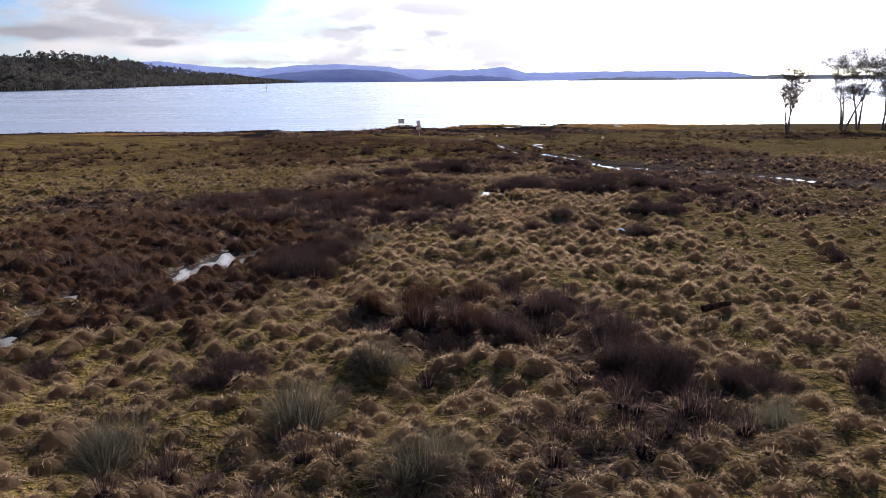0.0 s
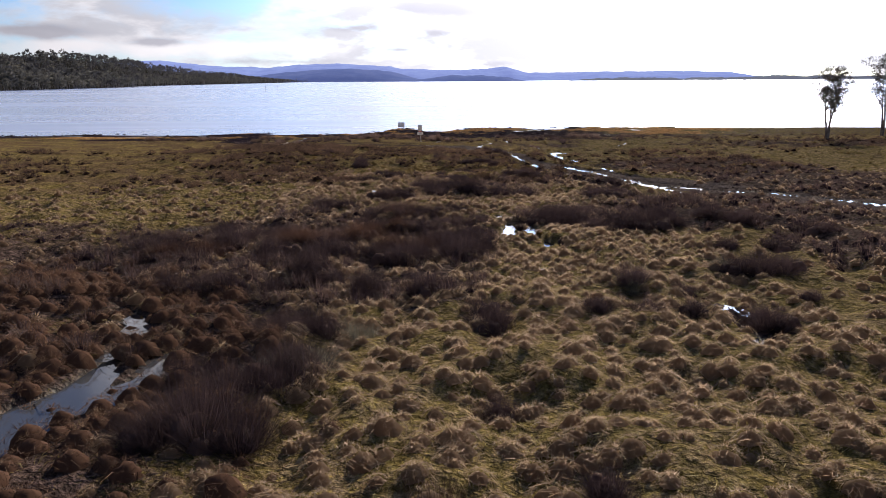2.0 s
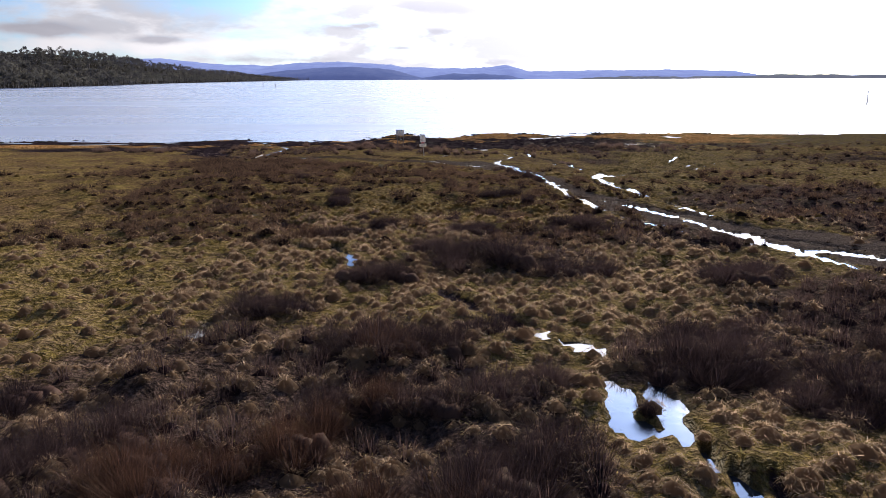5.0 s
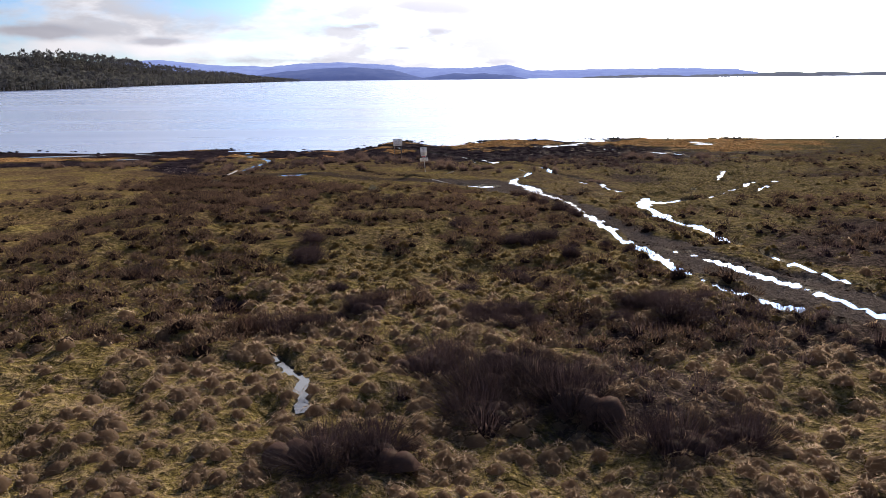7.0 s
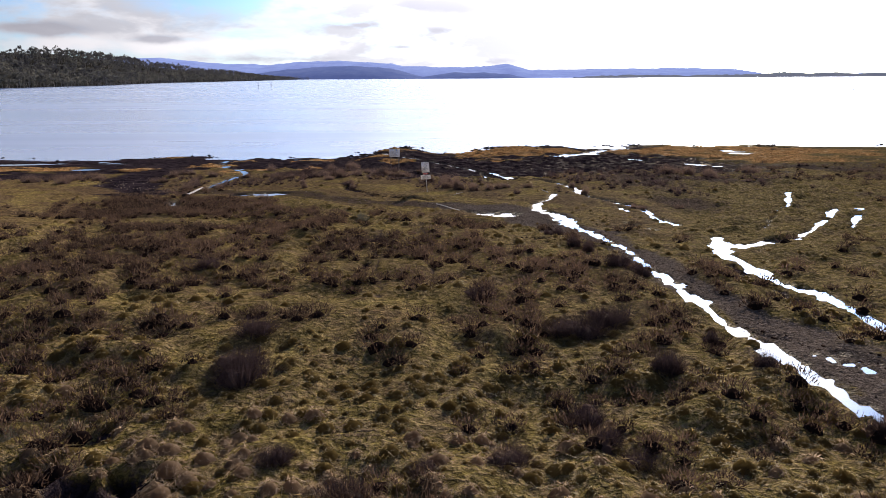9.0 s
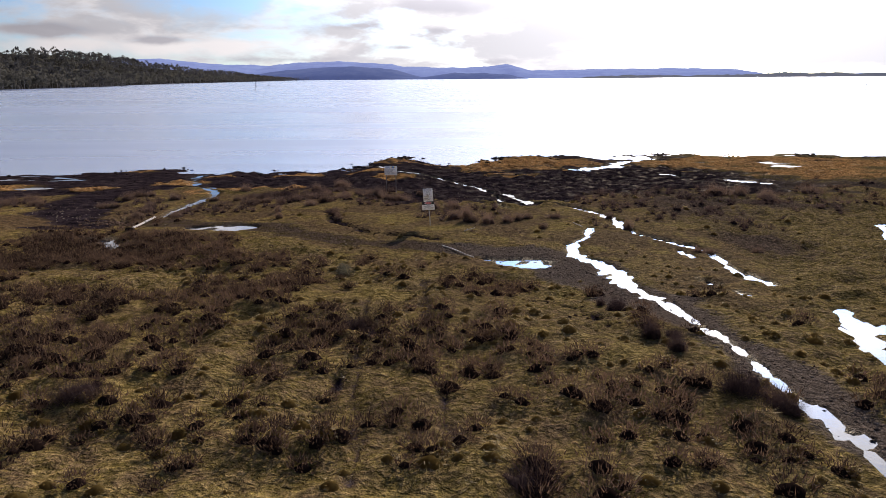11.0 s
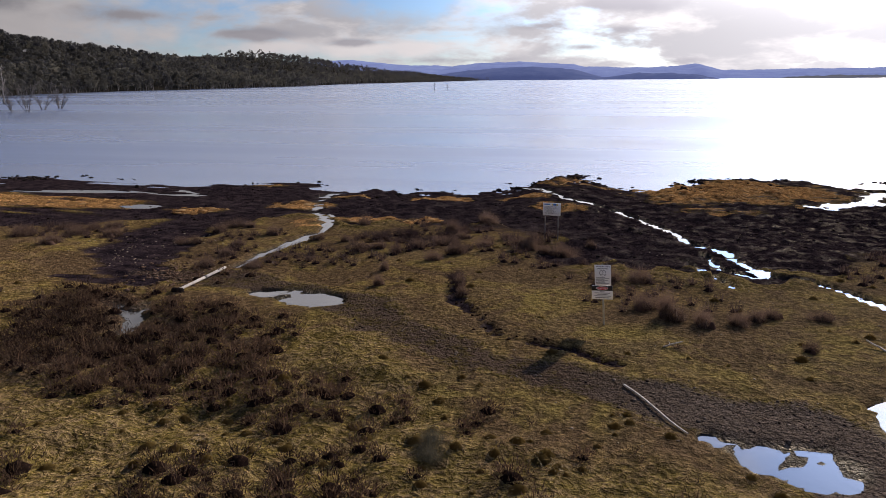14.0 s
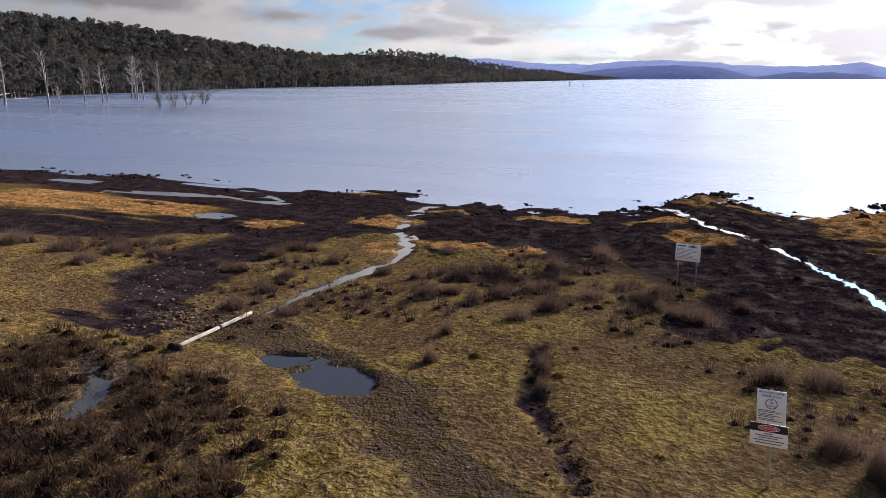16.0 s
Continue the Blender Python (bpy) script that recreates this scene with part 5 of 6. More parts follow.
stand(SHORE_RUSHES, sized(((-13.29, 81.61, 0.51), (-11.92, 79.85, 0.92), (-11.34, 80.35, 0.58), (-10.39, 79.75, 0.67), (-9.78, 80.73, 0.92), (-9.23, 81.79, 0.72), (-8.73, 81.91, 0.72), (-8.54, 82.94, 0.62), (-7.29, 81.42, 0.69), (-6.74, 82.94, 0.61), (-5.6, 82.41, 1.07), (-6.07, 81.84, 0.7), (-4.9, 80.57, 0.54), (-3.25, 82.12, 0.46), (-20.0, 80.1, 0.7), (-19.5, 80.3, 0.56), (-19.6, 82.38, 0.88), (-19.58, 83.56, 0.91), (-18.81, 83.62, 0.6), (-25.46, 81.23, 0.65), (-24.8, 81.9, 0.9), (-24.74, 78.09, 1.2), (-27.28, 79.28, 1.3)), 0.28, 0.28), "faded brown rush clump on the grassy lake shore", "rush clumps on the shore", "rush_clump")
stand(RUSHES, sized(((-11.9, 82.4, 0.9), (-11.0, 83.4, 1.0), (-10.2, 82.0, 0.8), (-9.3, 83.0, 1.0), (-8.9, 84.2, 0.8), (-7.3, 76.2, 0.55), (-7.0, 75.6, 0.5)), 0.2, 0.35), "dark rush clump in a wet hollow of the lake shore", "rush clumps on the shore", "rush_clump")
stand(RUSHES, sized(((-0.52, 41.94, 0.57), (-0.04, 42.16, 0.49), (0.27, 41.75, 0.56), (0.72, 42.01, 0.58), (0.35, 42.69, 0.46), (1.98, 41.66, 0.59), (2.61, 41.8, 0.61), (3.37, 42.33, 0.49), (3.32, 41.48, 0.61), (3.92, 41.94, 0.55), (4.65, 42.61, 0.59), (2.71, 41.44, 0.59), (3.83, 42.95, 0.41), (0.78, 42.84, 0.42), (-2.58, 42.89, 0.31), (-3.37, 41.98, 0.39), (-3.98, 42.27, 0.35)), 0.2, 0.25), "low brown rush clump on the foot of the mound", "rush clumps on the mound", "rush_clump")
stand(RUSHES, sized(((0.06, 41.82, 0.64), (0.84, 41.99, 0.66), (4.04, 41.57, 1.01), (-2.99, 42.55, 1), (3.85, 42.23, 1.04), (0.18, 42.64, 0.77), (-0.32, 42.62, 0.77), (0.53, 42.75, 0.61), (2.93, 42.57, 0.75), (3.7, 42.65, 0.78), (-2.72, 43.54, 0.65), (-1.68, 44.3, 0.39), (1.21, 44.42, 0.51), (-0.55, 44.59, 0.6), (-3.77, 44.58, 0.51), (0.89, 44.99, 0.52), (-9.28, 46.15, 1.04), (-5.18, 47.54, 0.76), (-5.19, 49.22, 0.84), (1.13, 49.59, 0.84), (1.55, 49.69, 0.98), (-0.72, 51.72, 0.93), (-7.92, 54.37, 0.75)), 0.2, 0.3), "low brown rush clump on the foot of the mound", "rush clumps on the mound", "rush_clump")
stand(RUSTS, sized(((-1.19, 25.64, 0.82), (-0.69, 25.63, 0.95), (-4.64, 26.81, 1.32), (-3.38, 26.87, 0.96), (-4.18, 27.02, 0.91), (-2.81, 27.33, 0.98), (-1.69, 28.73, 0.99)), 0.3, 0.32), "rust-brown rush clump on wet moor", "rusty rush clumps", "rush_clump")


# ---- trees ----
def tube(points, sides=6):
    """Corners and triangles of a tapering limb through points of (x, y, z, radius)."""
    p = np.array(points, float)
    v, t = [], []
    for i in range(len(p)):
        d = Vector(p[min(i + 1, len(p) - 1), :3] - p[max(i - 1, 0), :3]).normalized()
        q = d.to_track_quat("Z", "Y")
        for k in range(sides):
            a = 2 * math.pi * k / sides
            v.append(p[i, :3] + np.array(q @ Vector((math.cos(a), math.sin(a), 0))) * p[i, 3])
    for i in range(len(p) - 1):
        for k in range(sides):
            a, b = i * sides + k, i * sides + (k + 1) % sides
            t += [(a, b, b + sides), (a, b + sides, a + sides)]
    return np.array(v), np.array(t)


def limb(start, way, length, radius, r, bend=0.35, n=5, up=0.0):
    """A crooked tapering line of points."""
    pts, p, d = [], Vector(start), Vector(way).normalized()
    for i in range(n + 1):
        pts.append((*p, radius * (1 - 0.82 * i / n)))
        d = (d + Vector((r.uniform(-1, 1), r.uniform(-1, 1), r.uniform(-1, 1))) * bend + Vector((0, 0, up))).normalized()
        p = p + d * (length / n)
    return pts


def part(name, verts, tris, mat, parent, label=""):
    """One mesh under a thing or under a part."""
    me = mesh_of(name, verts, tris)
    me.materials.append(mat)
    ob = new(name, me)
    ob.parent = parent
    return tagged(ob, label)


def leaves(centres, size, count, spread, seed):
    """Many small hanging leaves round the ends of twigs."""
    r = np.random.RandomState(seed)
    c = np.repeat(np.asarray(centres), count, 0) + r.randn(len(centres) * count, 3) * np.array([spread, spread, spread * 0.6])
    a, b = r.randn(len(c), 3), r.randn(len(c), 3)
    a /= np.linalg.norm(a, axis=1)[:, None]
    b /= np.linalg.norm(b, axis=1)[:, None]
    s = size * (0.5 + r.rand(len(c)))[:, None]
    v = np.stack([c - a * s * 0.5, c + b * s * 0.35, c + a * s * 0.5 - np.array([0, 0, 0.3]) * s], 1).reshape(-1, 3)
    return v, np.arange(len(v)).reshape(-1, 3)


def gum_tree(x, y, height, lean, seed, stems, label, crown_from=0.5):
    """A slender gum: bare stems, forking limbs and an open crown of leaf clumps."""
    r = random.Random(seed)
    z = float(relief(np.array([x]), np.array([y]))[0])
    root = new("gum_tree")
    root.matrix_world = pose(x, y, z - 0.05)
    wood, ends = [], []
    for s in range(stems):
        a = r.uniform(0, 6.3)
        trunk = limb((0.18 * math.cos(a) * s, 0.18 * math.sin(a) * s, 0), (lean + 0.2 * math.cos(a) * s, 0.12 * math.sin(a), 1), height * r.uniform(0.82, 0.95), height * 0.018, r, 0.11, 8)
        wood.append(tube(trunk, 7))
        for i in range(2, 9):
            px, py, pz, pr = trunk[i]
            if pz < height * crown_from * 0.7:
                continue
            for _ in range(3):
                b = r.uniform(0, 6.3)
                br = limb((px, py, pz), (math.cos(b), math.sin(b), 0.7), height * r.uniform(0.15, 0.32), pr * 0.6 + 0.014, r, 0.3, 4, 0.1)
                wood.append(tube(br, 5))
                ends.append(br[4][:3])
                for _ in range(3):
                    tw = limb(br[r.randint(2, 4)][:3], (r.uniform(-1, 1), r.uniform(-1, 1), r.uniform(0, 0.8)), height * 0.09, 0.014, r, 0.3, 3)
                    wood.append(tube(tw, 4))
                    ends.append(tw[3][:3])
    part("trunk", *merge(wood), BARK, root, "pale bare gum trunk and limbs")
    v, t = leaves(ends, 0.17, 42, height * 0.032, seed)
    crown = part("crown", v, t, LEAF, root, "sparse dark olive leaves")
    field(crown.data, "tint", np.repeat(np.random.RandomState(seed).rand(len(v) // 3), 3))
    return tagged(root, label, "tree", "gum trees on the shore")


for i, (x, y, h, lean, st) in enumerate(((36.8, 75.8, 6.3, 0.0, 3), (47.0, 83.5, 7.6, 0.05, 3), (49.6, 84.5, 7.8, -0.04, 2), (51.2, 82.5, 7.2, 0.06, 3), (53.5, 83.0, 8.4, -0.12, 2), (56.0, 84.0, 8.1, 0.05, 2))):
    gum_tree(x, y, h, lean, 900 + i, st, "slender gum tree with an open crown on the stony shore" if st < 3 else "many-stemmed gum tree with an open crown on the shore")


def dead_tree(x, y, height, seed, stems=1, label="bare bleached dead tree standing in the lake"):
    """A drowned tree: bleached trunk with broken limbs."""
    r = random.Random(seed)
    wood = []
    for s in range(stems):
        a = r.uniform(0, 6.3)
        k = 0 if stems == 1 else r.uniform(0.25, 0.7)
        trunk = limb((0.5 * k * math.cos(a), 0.5 * k * math.sin(a), 0), (k * math.cos(a) + r.uniform(0.0, 0.14), k * math.sin(a), 1), height * r.uniform(0.8, 1), height * (0.021 if stems == 1 else 0.012), r, 0.05 if stems == 1 else 0.10, 8)
        wood.append(tube(trunk, 7))
        for i in range(3 if stems == 1 else 2, 8):
            for _ in range(r.randint(2, 4)):
                b = r.uniform(0, 6.3)
                br = limb(trunk[i][:3], (math.cos(b), math.sin(b), r.uniform(0.3, 1.2)), height * r.uniform(0.12, 0.30), trunk[i][3] * 0.75, r, 0.3, 4, 0.14)
                wood.append(tube(br, 5))
                for _ in range(2):
                    wood.append(tube(limb(br[2][:3], (r.uniform(-1, 1), r.uniform(-1, 1), 0.6), height * 0.09, trunk[i][3] * 0.3, r, 0.3, 3), 4))
    me = mesh_of("dead_tree", *merge(wood))
    me.materials.append(DEADWOOD if stems == 1 else GREYWOOD)
    ob = new("dead_tree", me)
    ob.matrix_world = pose(x, y, WATER - 0.6, 0, 0, 0)
    return tagged(ob, label, "dead tree", "drowned trees in the lake")


for i, (x, y, h, st) in enumerate(((-210, 198, 19, 1), (-188, 196, 16, 1), (-194, 204, 8, 1), (-206, 222, 13, 1), (-203, 228, 12, 1), (-193, 218, 14, 1), (-139, 170.5, 1.6, 2), (-219, 252, 18, 1), (-215, 250, 16, 1), (-206, 243, 17, 1), (-210, 256, 14, 1), (-150, 205, 9, 5), (-153, 213, 9, 4), (-158, 224, 8.5, 6), (-156, 206, 8, 4), (-200, 240, 12, 1))):
    dead_tree(x, y, h, 950 + i, st, "bare bleached dead tree standing in the lake" if st == 1 else ("low broken stump standing in the lake" if h < 3 else "many-stemmed dead bush standing in the lake"))
dead_tree(107.5, 204, 8.5, 981)
dead_tree(161, 324, 6.5, 982)
dead_tree(172, 340, 3.0, 983)
dead_tree(-128, 520, 7, 984)
dead_tree(-124, 540, 6, 985)

# the wooded hill across the bay
WOODS_Y = (120, 226, 268, 325, 412, 520, 611, 815, 981, 1255, 1693, 2115, 2960)
WOODS_X = (-235, -258, -279, -302, -336, -356, -356, -366, -412, -455, -480, -505, -598)
RISE_Y = (100, 300, 450, 560, 650, 800, 930, 1069, 1250, 1500, 2000, 2980)
RISE_Z = (33, 40, 42, 41, 34, 29, 28, 33, 44, 48, 30, 12)


def hill(x, y):
    """Height of the wooded shore by how far it lies behind the waterline."""
    back = np.interp(y, WOODS_Y, WOODS_X) - x + 14 * fbm(x, y, 90, 91)
    return WATER - 0.5 + np.interp(y, RISE_Y, RISE_Z) * step(back, 4, 260) * (1 + 0.35 * fbm(x, y, 260, 92)) + np.clip(back, -20, 25) * 0.05


bx, by = np.linspace(-1500, -190, 90), np.concatenate([np.linspace(90, 1200, 110), np.linspace(1230, 3000, 40)])
X, Y = np.meshgrid(bx, by)
me = mesh_of("hill", np.stack([X.ravel(), Y.ravel(), hill(X.ravel(), Y.ravel())], 1), quads=sheet(len(bx), len(by)))
me.polygons.foreach_set("use_smooth", np.ones(len(me.polygons), bool))
me.materials.append(simple("forest_floor", (0.018, 0.017, 0.014), (0.038, 0.034, 0.026), 0.05, 1.0, bump=0.4, distance=0.5))
tagged(new("hill", me), "low wooded hill along the bay", "hill", kind="structure")


def woods():
    """The forest on that hill: trunks and crowns of many gums."""
    r = np.random.RandomState(33)
    spots = []
    for y0, y1, gap, depth in ((110, 420, 6.8, 300), (420, 900, 8.0, 270), (900, 1600, 10.5, 230), (1600, 2980, 12.0, 190)):
        ys, ds = np.meshgrid(np.arange(y0, y1, gap), np.arange(2, depth, gap * 0.95))
        ys, ds = ys.ravel() + r.randn(ys.size) * gap * 0.4, ds.ravel() + r.randn(ds.size) * gap * 0.4
        keep = r.rand(len(ys)) < np.where((ds < 40) | (ds > 160), 0.82, 0.48)
        spots.append(np.column_stack([np.interp(ys, WOODS_Y, WOODS_X) - ds, ys, ds])[keep])
    s = np.concatenate(spots)
    x, y, d = s.T
    z = hill(x, y)
    h = (10 + 8 * r.rand(len(x)) ** 1.3) * np.where(d < 12, 0.75, 1.0) * np.interp(y, (0, 1500, 2980), (1, 1, 0.7))
    n = len(x)
    # trunks
    rad = h * 0.008 + 0.04
    tx, ty = x + r.randn(n) * 0.6, y + r.randn(n) * 0.6
    a = np.arange(4) * np.pi / 2
    low = np.stack([x[:, None] + np.cos(a) * rad[:, None], y[:, None] + np.sin(a) * rad[:, None], np.repeat(z[:, None] - 0.5, 4, 1)], 2)
    top = np.stack([tx[:, None] + np.cos(a) * rad[:, None] * 0.4, ty[:, None] + np.sin(a) * rad[:, None] * 0.4, np.repeat((z + h * 0.78)[:, None], 4, 1)], 2)
    v1 = np.concatenate([low, top], 1).reshape(-1, 3)
    q = np.array([t for k in range(4) for t in ((k, (k + 1) % 4, 4 + (k + 1) % 4), (k, 4 + (k + 1) % 4, 4 + k))])
    t1 = (np.arange(n)[:, None, None] * 8 + q).reshape(-1, 3)
    # crowns: rounded puffs of leaf sprays about the upper stem
    puffs = np.where(y < 700, 9, np.where(y < 1300, 5, 4))
    tree = np.repeat(np.arange(n), puffs)
    k = len(tree)
    ang, lift = r.rand(k) * 6.3, 0.30 + 0.64 * r.rand(k) ** 0.8
    reach = h[tree] * 0.24 * np.sin(np.clip((lift - 0.2) / 0.85, 0, 1) * np.pi) * (0.4 + 0.8 * r.rand(k))
    heart = np.column_stack([tx[tree] + np.cos(ang) * reach, ty[tree] + np.sin(ang) * reach, z[tree] + h[tree] * lift])
    size = h[tree] * (0.085 + 0.06 * r.rand(k))
    who = np.repeat(np.arange(k), np.where(y[tree] < 420, 34, np.where(y[tree] < 700, 18, np.where(y[tree] < 1300, 10, 7))))
    m = len(who)
    nrm = r.randn(m, 3)
    nrm /= np.linalg.norm(nrm, axis=1)[:, None] + 1e-6
    c = heart[who] + nrm * (size[who] * (0.75 + 0.35 * r.rand(m)))[:, None] * np.array([1.15, 1.15, 0.8])
    nrm = nrm + 0.25 * r.randn(m, 3)
    e1 = np.cross(nrm, r.randn(m, 3))
    e1 /= np.linalg.norm(e1, axis=1)[:, None] + 1e-6
    e2 = np.cross(nrm, e1)
    e2 /= np.linalg.norm(e2, axis=1)[:, None] + 1e-6
    leaf = (size[who] * np.where(y[tree[who]] < 420, 0.5, np.where(y[tree[who]] < 700, 0.72, np.where(y[tree[who]] < 1300, 0.95, 1.2))) * (0.7 + 0.6 * r.rand(m)))[:, None]
    v2 = np.stack([c - e1 * leaf * 0.6 - e2 * leaf * 0.4, c + e2 * leaf * 0.7, c + e1 * leaf * 0.6 - e2 * leaf * 0.4], 1).reshape(-1, 3)
    t2 = np.arange(m * 3).reshape(-1, 3)
    who = tree[who]
    me = mesh_of("forest", np.concatenate([v1, v2]), np.concatenate([t1, t2 + len(v1)]))
    tint = np.clip(0.2 + 0.3 * r.randn(n) + 0.3 * (d < 50) + 0.5 * fbm(x, y, 60.0, 94), 0, 1)
    field(me, "tint", np.concatenate([np.repeat(tint, 8), np.repeat(tint[who], 3)]))
    me.materials.append(FOREST_BARK)
    me.materials.append(FOREST_LEAF)
    idx = np.zeros(len(t1) + len(t2), np.int32)
    idx[len(t1):] = 1
    me.polygons.foreach_set("material_index", idx)
    return tagged(new("forest", me), "dense dark olive gum forest on the hill across the bay", "forest", kind="stuff")


woods()


def snags():
    """Thin drowned trunks along the far shore of the bay."""
    r = random.Random(44)
    pieces = []
    for i in range(330):
        y = 300 + 2500 * r.random() ** 1.2 if i < 150 else (r.uniform(1900, 3200) if i < 230 else r.uniform(200, 1000))
        x = float(np.interp(y, WOODS_Y, WOODS_X)) + (r.expovariate(1 / (10 if y < 1500 else 28)) if i < 230 else r.uniform(-9, 3))
        h = r.uniform(3, 8) * (1 + y / 2500)
        pieces.append(tube(limb((x, y, WATER - 0.5), (r.uniform(-.12, .12), 0, 1), h, 0.16 + y / 9000, r, 0.08, 3), 4))
        if r.random() < 0.6:
            b = r.uniform(0, 6.3)
            pieces.append(tube(limb((x, y, WATER + h * 0.5), (math.cos(b), math.sin(b), 0.8), h * 0.3, 0.1 + y / 15000, r, 0.2, 3), 4))
    me = mesh_of("drowned_snags", *merge(pieces))
    me.materials.append(GREYWOOD)
    tagged(new("drowned_snags", me), "thin grey drowned trunks along the far shore", "dead trees", kind="stuff")


snags()


# ---- signs, pipe, pole ----
def box(cx, cy, cz, sx, sy, sz, bevel=0.004):
    """Corners and triangles of a bevelled slab."""
    bm = bmesh.new()
    bmesh.ops.create_cube(bm, size=1.0)
    bmesh.ops.scale(bm, vec=(sx, sy, sz), verts=bm.verts)
    bmesh.ops.bevel(bm, geom=bm.edges[:], offset=min(bevel, sx * 0.3, sy * 0.3, sz * 0.3), segments=1, affect="EDGES")
    bmesh.ops.translate(bm, vec=(cx, cy, cz), verts=bm.verts)
    bmesh.ops.triangulate(bm, faces=bm.faces[:])
    bm.verts.index_update()
    v, t = np.array([tuple(q.co) for q in bm.verts]), np.array([[q.index for q in f.verts] for f in bm.faces])
    bm.free()
    return v, t


def ellipse(cx, y, cz, rx, rz, inner=0.0, n=32, thick=0.002):
    """A thin upright disc, or ring, facing -y."""
    a = np.arange(n) * 2 * np.pi / n
    out = np.column_stack([cx + rx * np.cos(a), np.full(n, y), cz + rz * np.sin(a)])
    k = np.arange(n)
    if inner:
        inn = np.column_stack([cx + rx * inner * np.cos(a), np.full(n, y), cz + rz * inner * np.sin(a)])
        return np.concatenate([out, inn]), np.concatenate([np.stack([k, (k + 1) % n, n + (k + 1) % n], 1), np.stack([k, n + (k + 1) % n, n + k], 1)])
    return np.concatenate([out, [[cx, y, cz]]]), np.stack([k, (k + 1) % n, np.full(n, n)], 1)


def words(text, x, y, z, size, mat, parent):
    """Lettering in the built-in font, as a mesh that stands on the board."""
    cu = bpy.data.curves.new("lettering", "FONT")
    cu.body, cu.size, cu.align_x, cu.align_y, cu.extrude = text, size, "CENTER", "CENTER", 0.0008
    tmp = new("lettering", cu)
    me = bpy.data.meshes.new_from_object(tmp.evaluated_get(bpy.context.evaluated_depsgraph_get()))
    bpy.data.objects.remove(tmp)
    me.materials.clear()
    me.materials.append(mat)
    ob = new("lettering", me)
    ob.parent = parent
    ob.matrix_basis = pose(x, y, z, 90, 0, 0)
    return ob


def height_at(x, y):
    return float(relief(np.array([float(x)]), np.array([float(y)]))[0])


def warning_sign(x, y, turn):
    root = new("warning_sign")
    root.matrix_world = pose(x, y, height_at(x, y) - 0.02, 0, -4, turn)
    part("post", *tube([(0, 0.03, z, 0.022) for z in (-0.25, 0.5, 1.1, 1.62)], 10), STEEL, root, "galvanised steel post")
    up = part("board", *box(0.01, 0, 1.335, 0.40, 0.012, 0.53), WHITE, root, "white speed limit board")
    lo = part("board", *box(-0.015, -0.002, 0.885, 0.52, 0.012, 0.355), WHITE, root, "white danger board with a black header")
    for z in (1.22, 1.46, 0.90):
        part("bracket", *box(0, 0.032, z, 0.08, 0.055, 0.03), STEEL, root)
    words("ARTHURS LAKE", 0.01, -0.008, 1.562, 0.050, BLACK, up)
    words("SPEED LIMIT", 0.01, -0.008, 1.505, 0.050, BLACK, up)
    part("ring", *ellipse(0.01, -0.0085, 1.390, 0.083, 0.083, 0.88), BLACK, up)
    words("5", 0.01, -0.008, 1.412, 0.092, BLACK, up)
    words("KNOTS", 0.01, -0.008, 1.352, 0.034, BLACK, up)
    r = random.Random(8)
    for z in (1.278, 1.256, 1.222, 1.2, 1.178, 1.144, 1.122):
        w = r.uniform(0.2, 0.33)
        part("text_bar", *box(-0.165 + w / 2, -0.0075, z, w, 0.003, 0.010, 0.0005), GREYP, up)
    part("header", *box(-0.015, -0.010, 0.998, 0.52, 0.005, 0.128, 0.001), BLACK, lo)
    part("oval", *ellipse(-0.015, -0.0135, 0.998, 0.150, 0.047), WHITE, lo)
    part("oval", *ellipse(-0.015, -0.0145, 0.998, 0.140, 0.040), RED, lo)
    words("DANGER", -0.015, -0.0155, 0.998, 0.056, WHITE, lo)
    for z, w in ((0.905, 0.12), (0.872, 0.38), (0.838, 0.26), (0.796, 0.42), (0.752, 0.35)):
        part("text_bar", *box(-0.015, -0.0095, z, w, 0.003, 0.014, 0.0005), GREYP, lo)
    return tagged(root, "white speed limit and danger boards on one steel post", "sign")


def notice_board(x, y, turn):
    root = new("notice_board")
    root.matrix_world = pose(x, y, height_at(x, y) - 0.02, 0, 0, turn)
    for px in (-0.27, 0.27):
        part("post", *box(px, 0.04, 0.70, 0.04, 0.04, 1.6), GREYWOOD, root, "dark weathered timber post")
    b = part("board", *box(0, 0, 1.30, 0.72, 0.014, 0.52), WHITE, root, "white notice board")
    part("emblem", *box(0.12, -0.009, 1.495, 0.25, 0.004, 0.075, 0.001), YELLOWP, b)
    part("emblem", *ellipse(0.12, -0.0125, 1.495, 0.075, 0.042), BLUEP, b)
    part("stripe", *box(-0.19, -0.009, 1.50, 0.24, 0.004, 0.04, 0.001), BLUEP, b)
    r = random.Random(12)
    for i in range(8):
        w = r.uniform(0.42, 0.64)
        part("text_bar", *box(-0.33 + w / 2, -0.009, 1.41 - i * 0.041, w, 0.003, 0.010, 0.0005), GREYP, b)
    return tagged(root, "white notice board with faint lettering on two timber posts", "sign")


warning_sign(-2.42, 72.28, -6)
notice_board(-4.9, 83.32, -4)


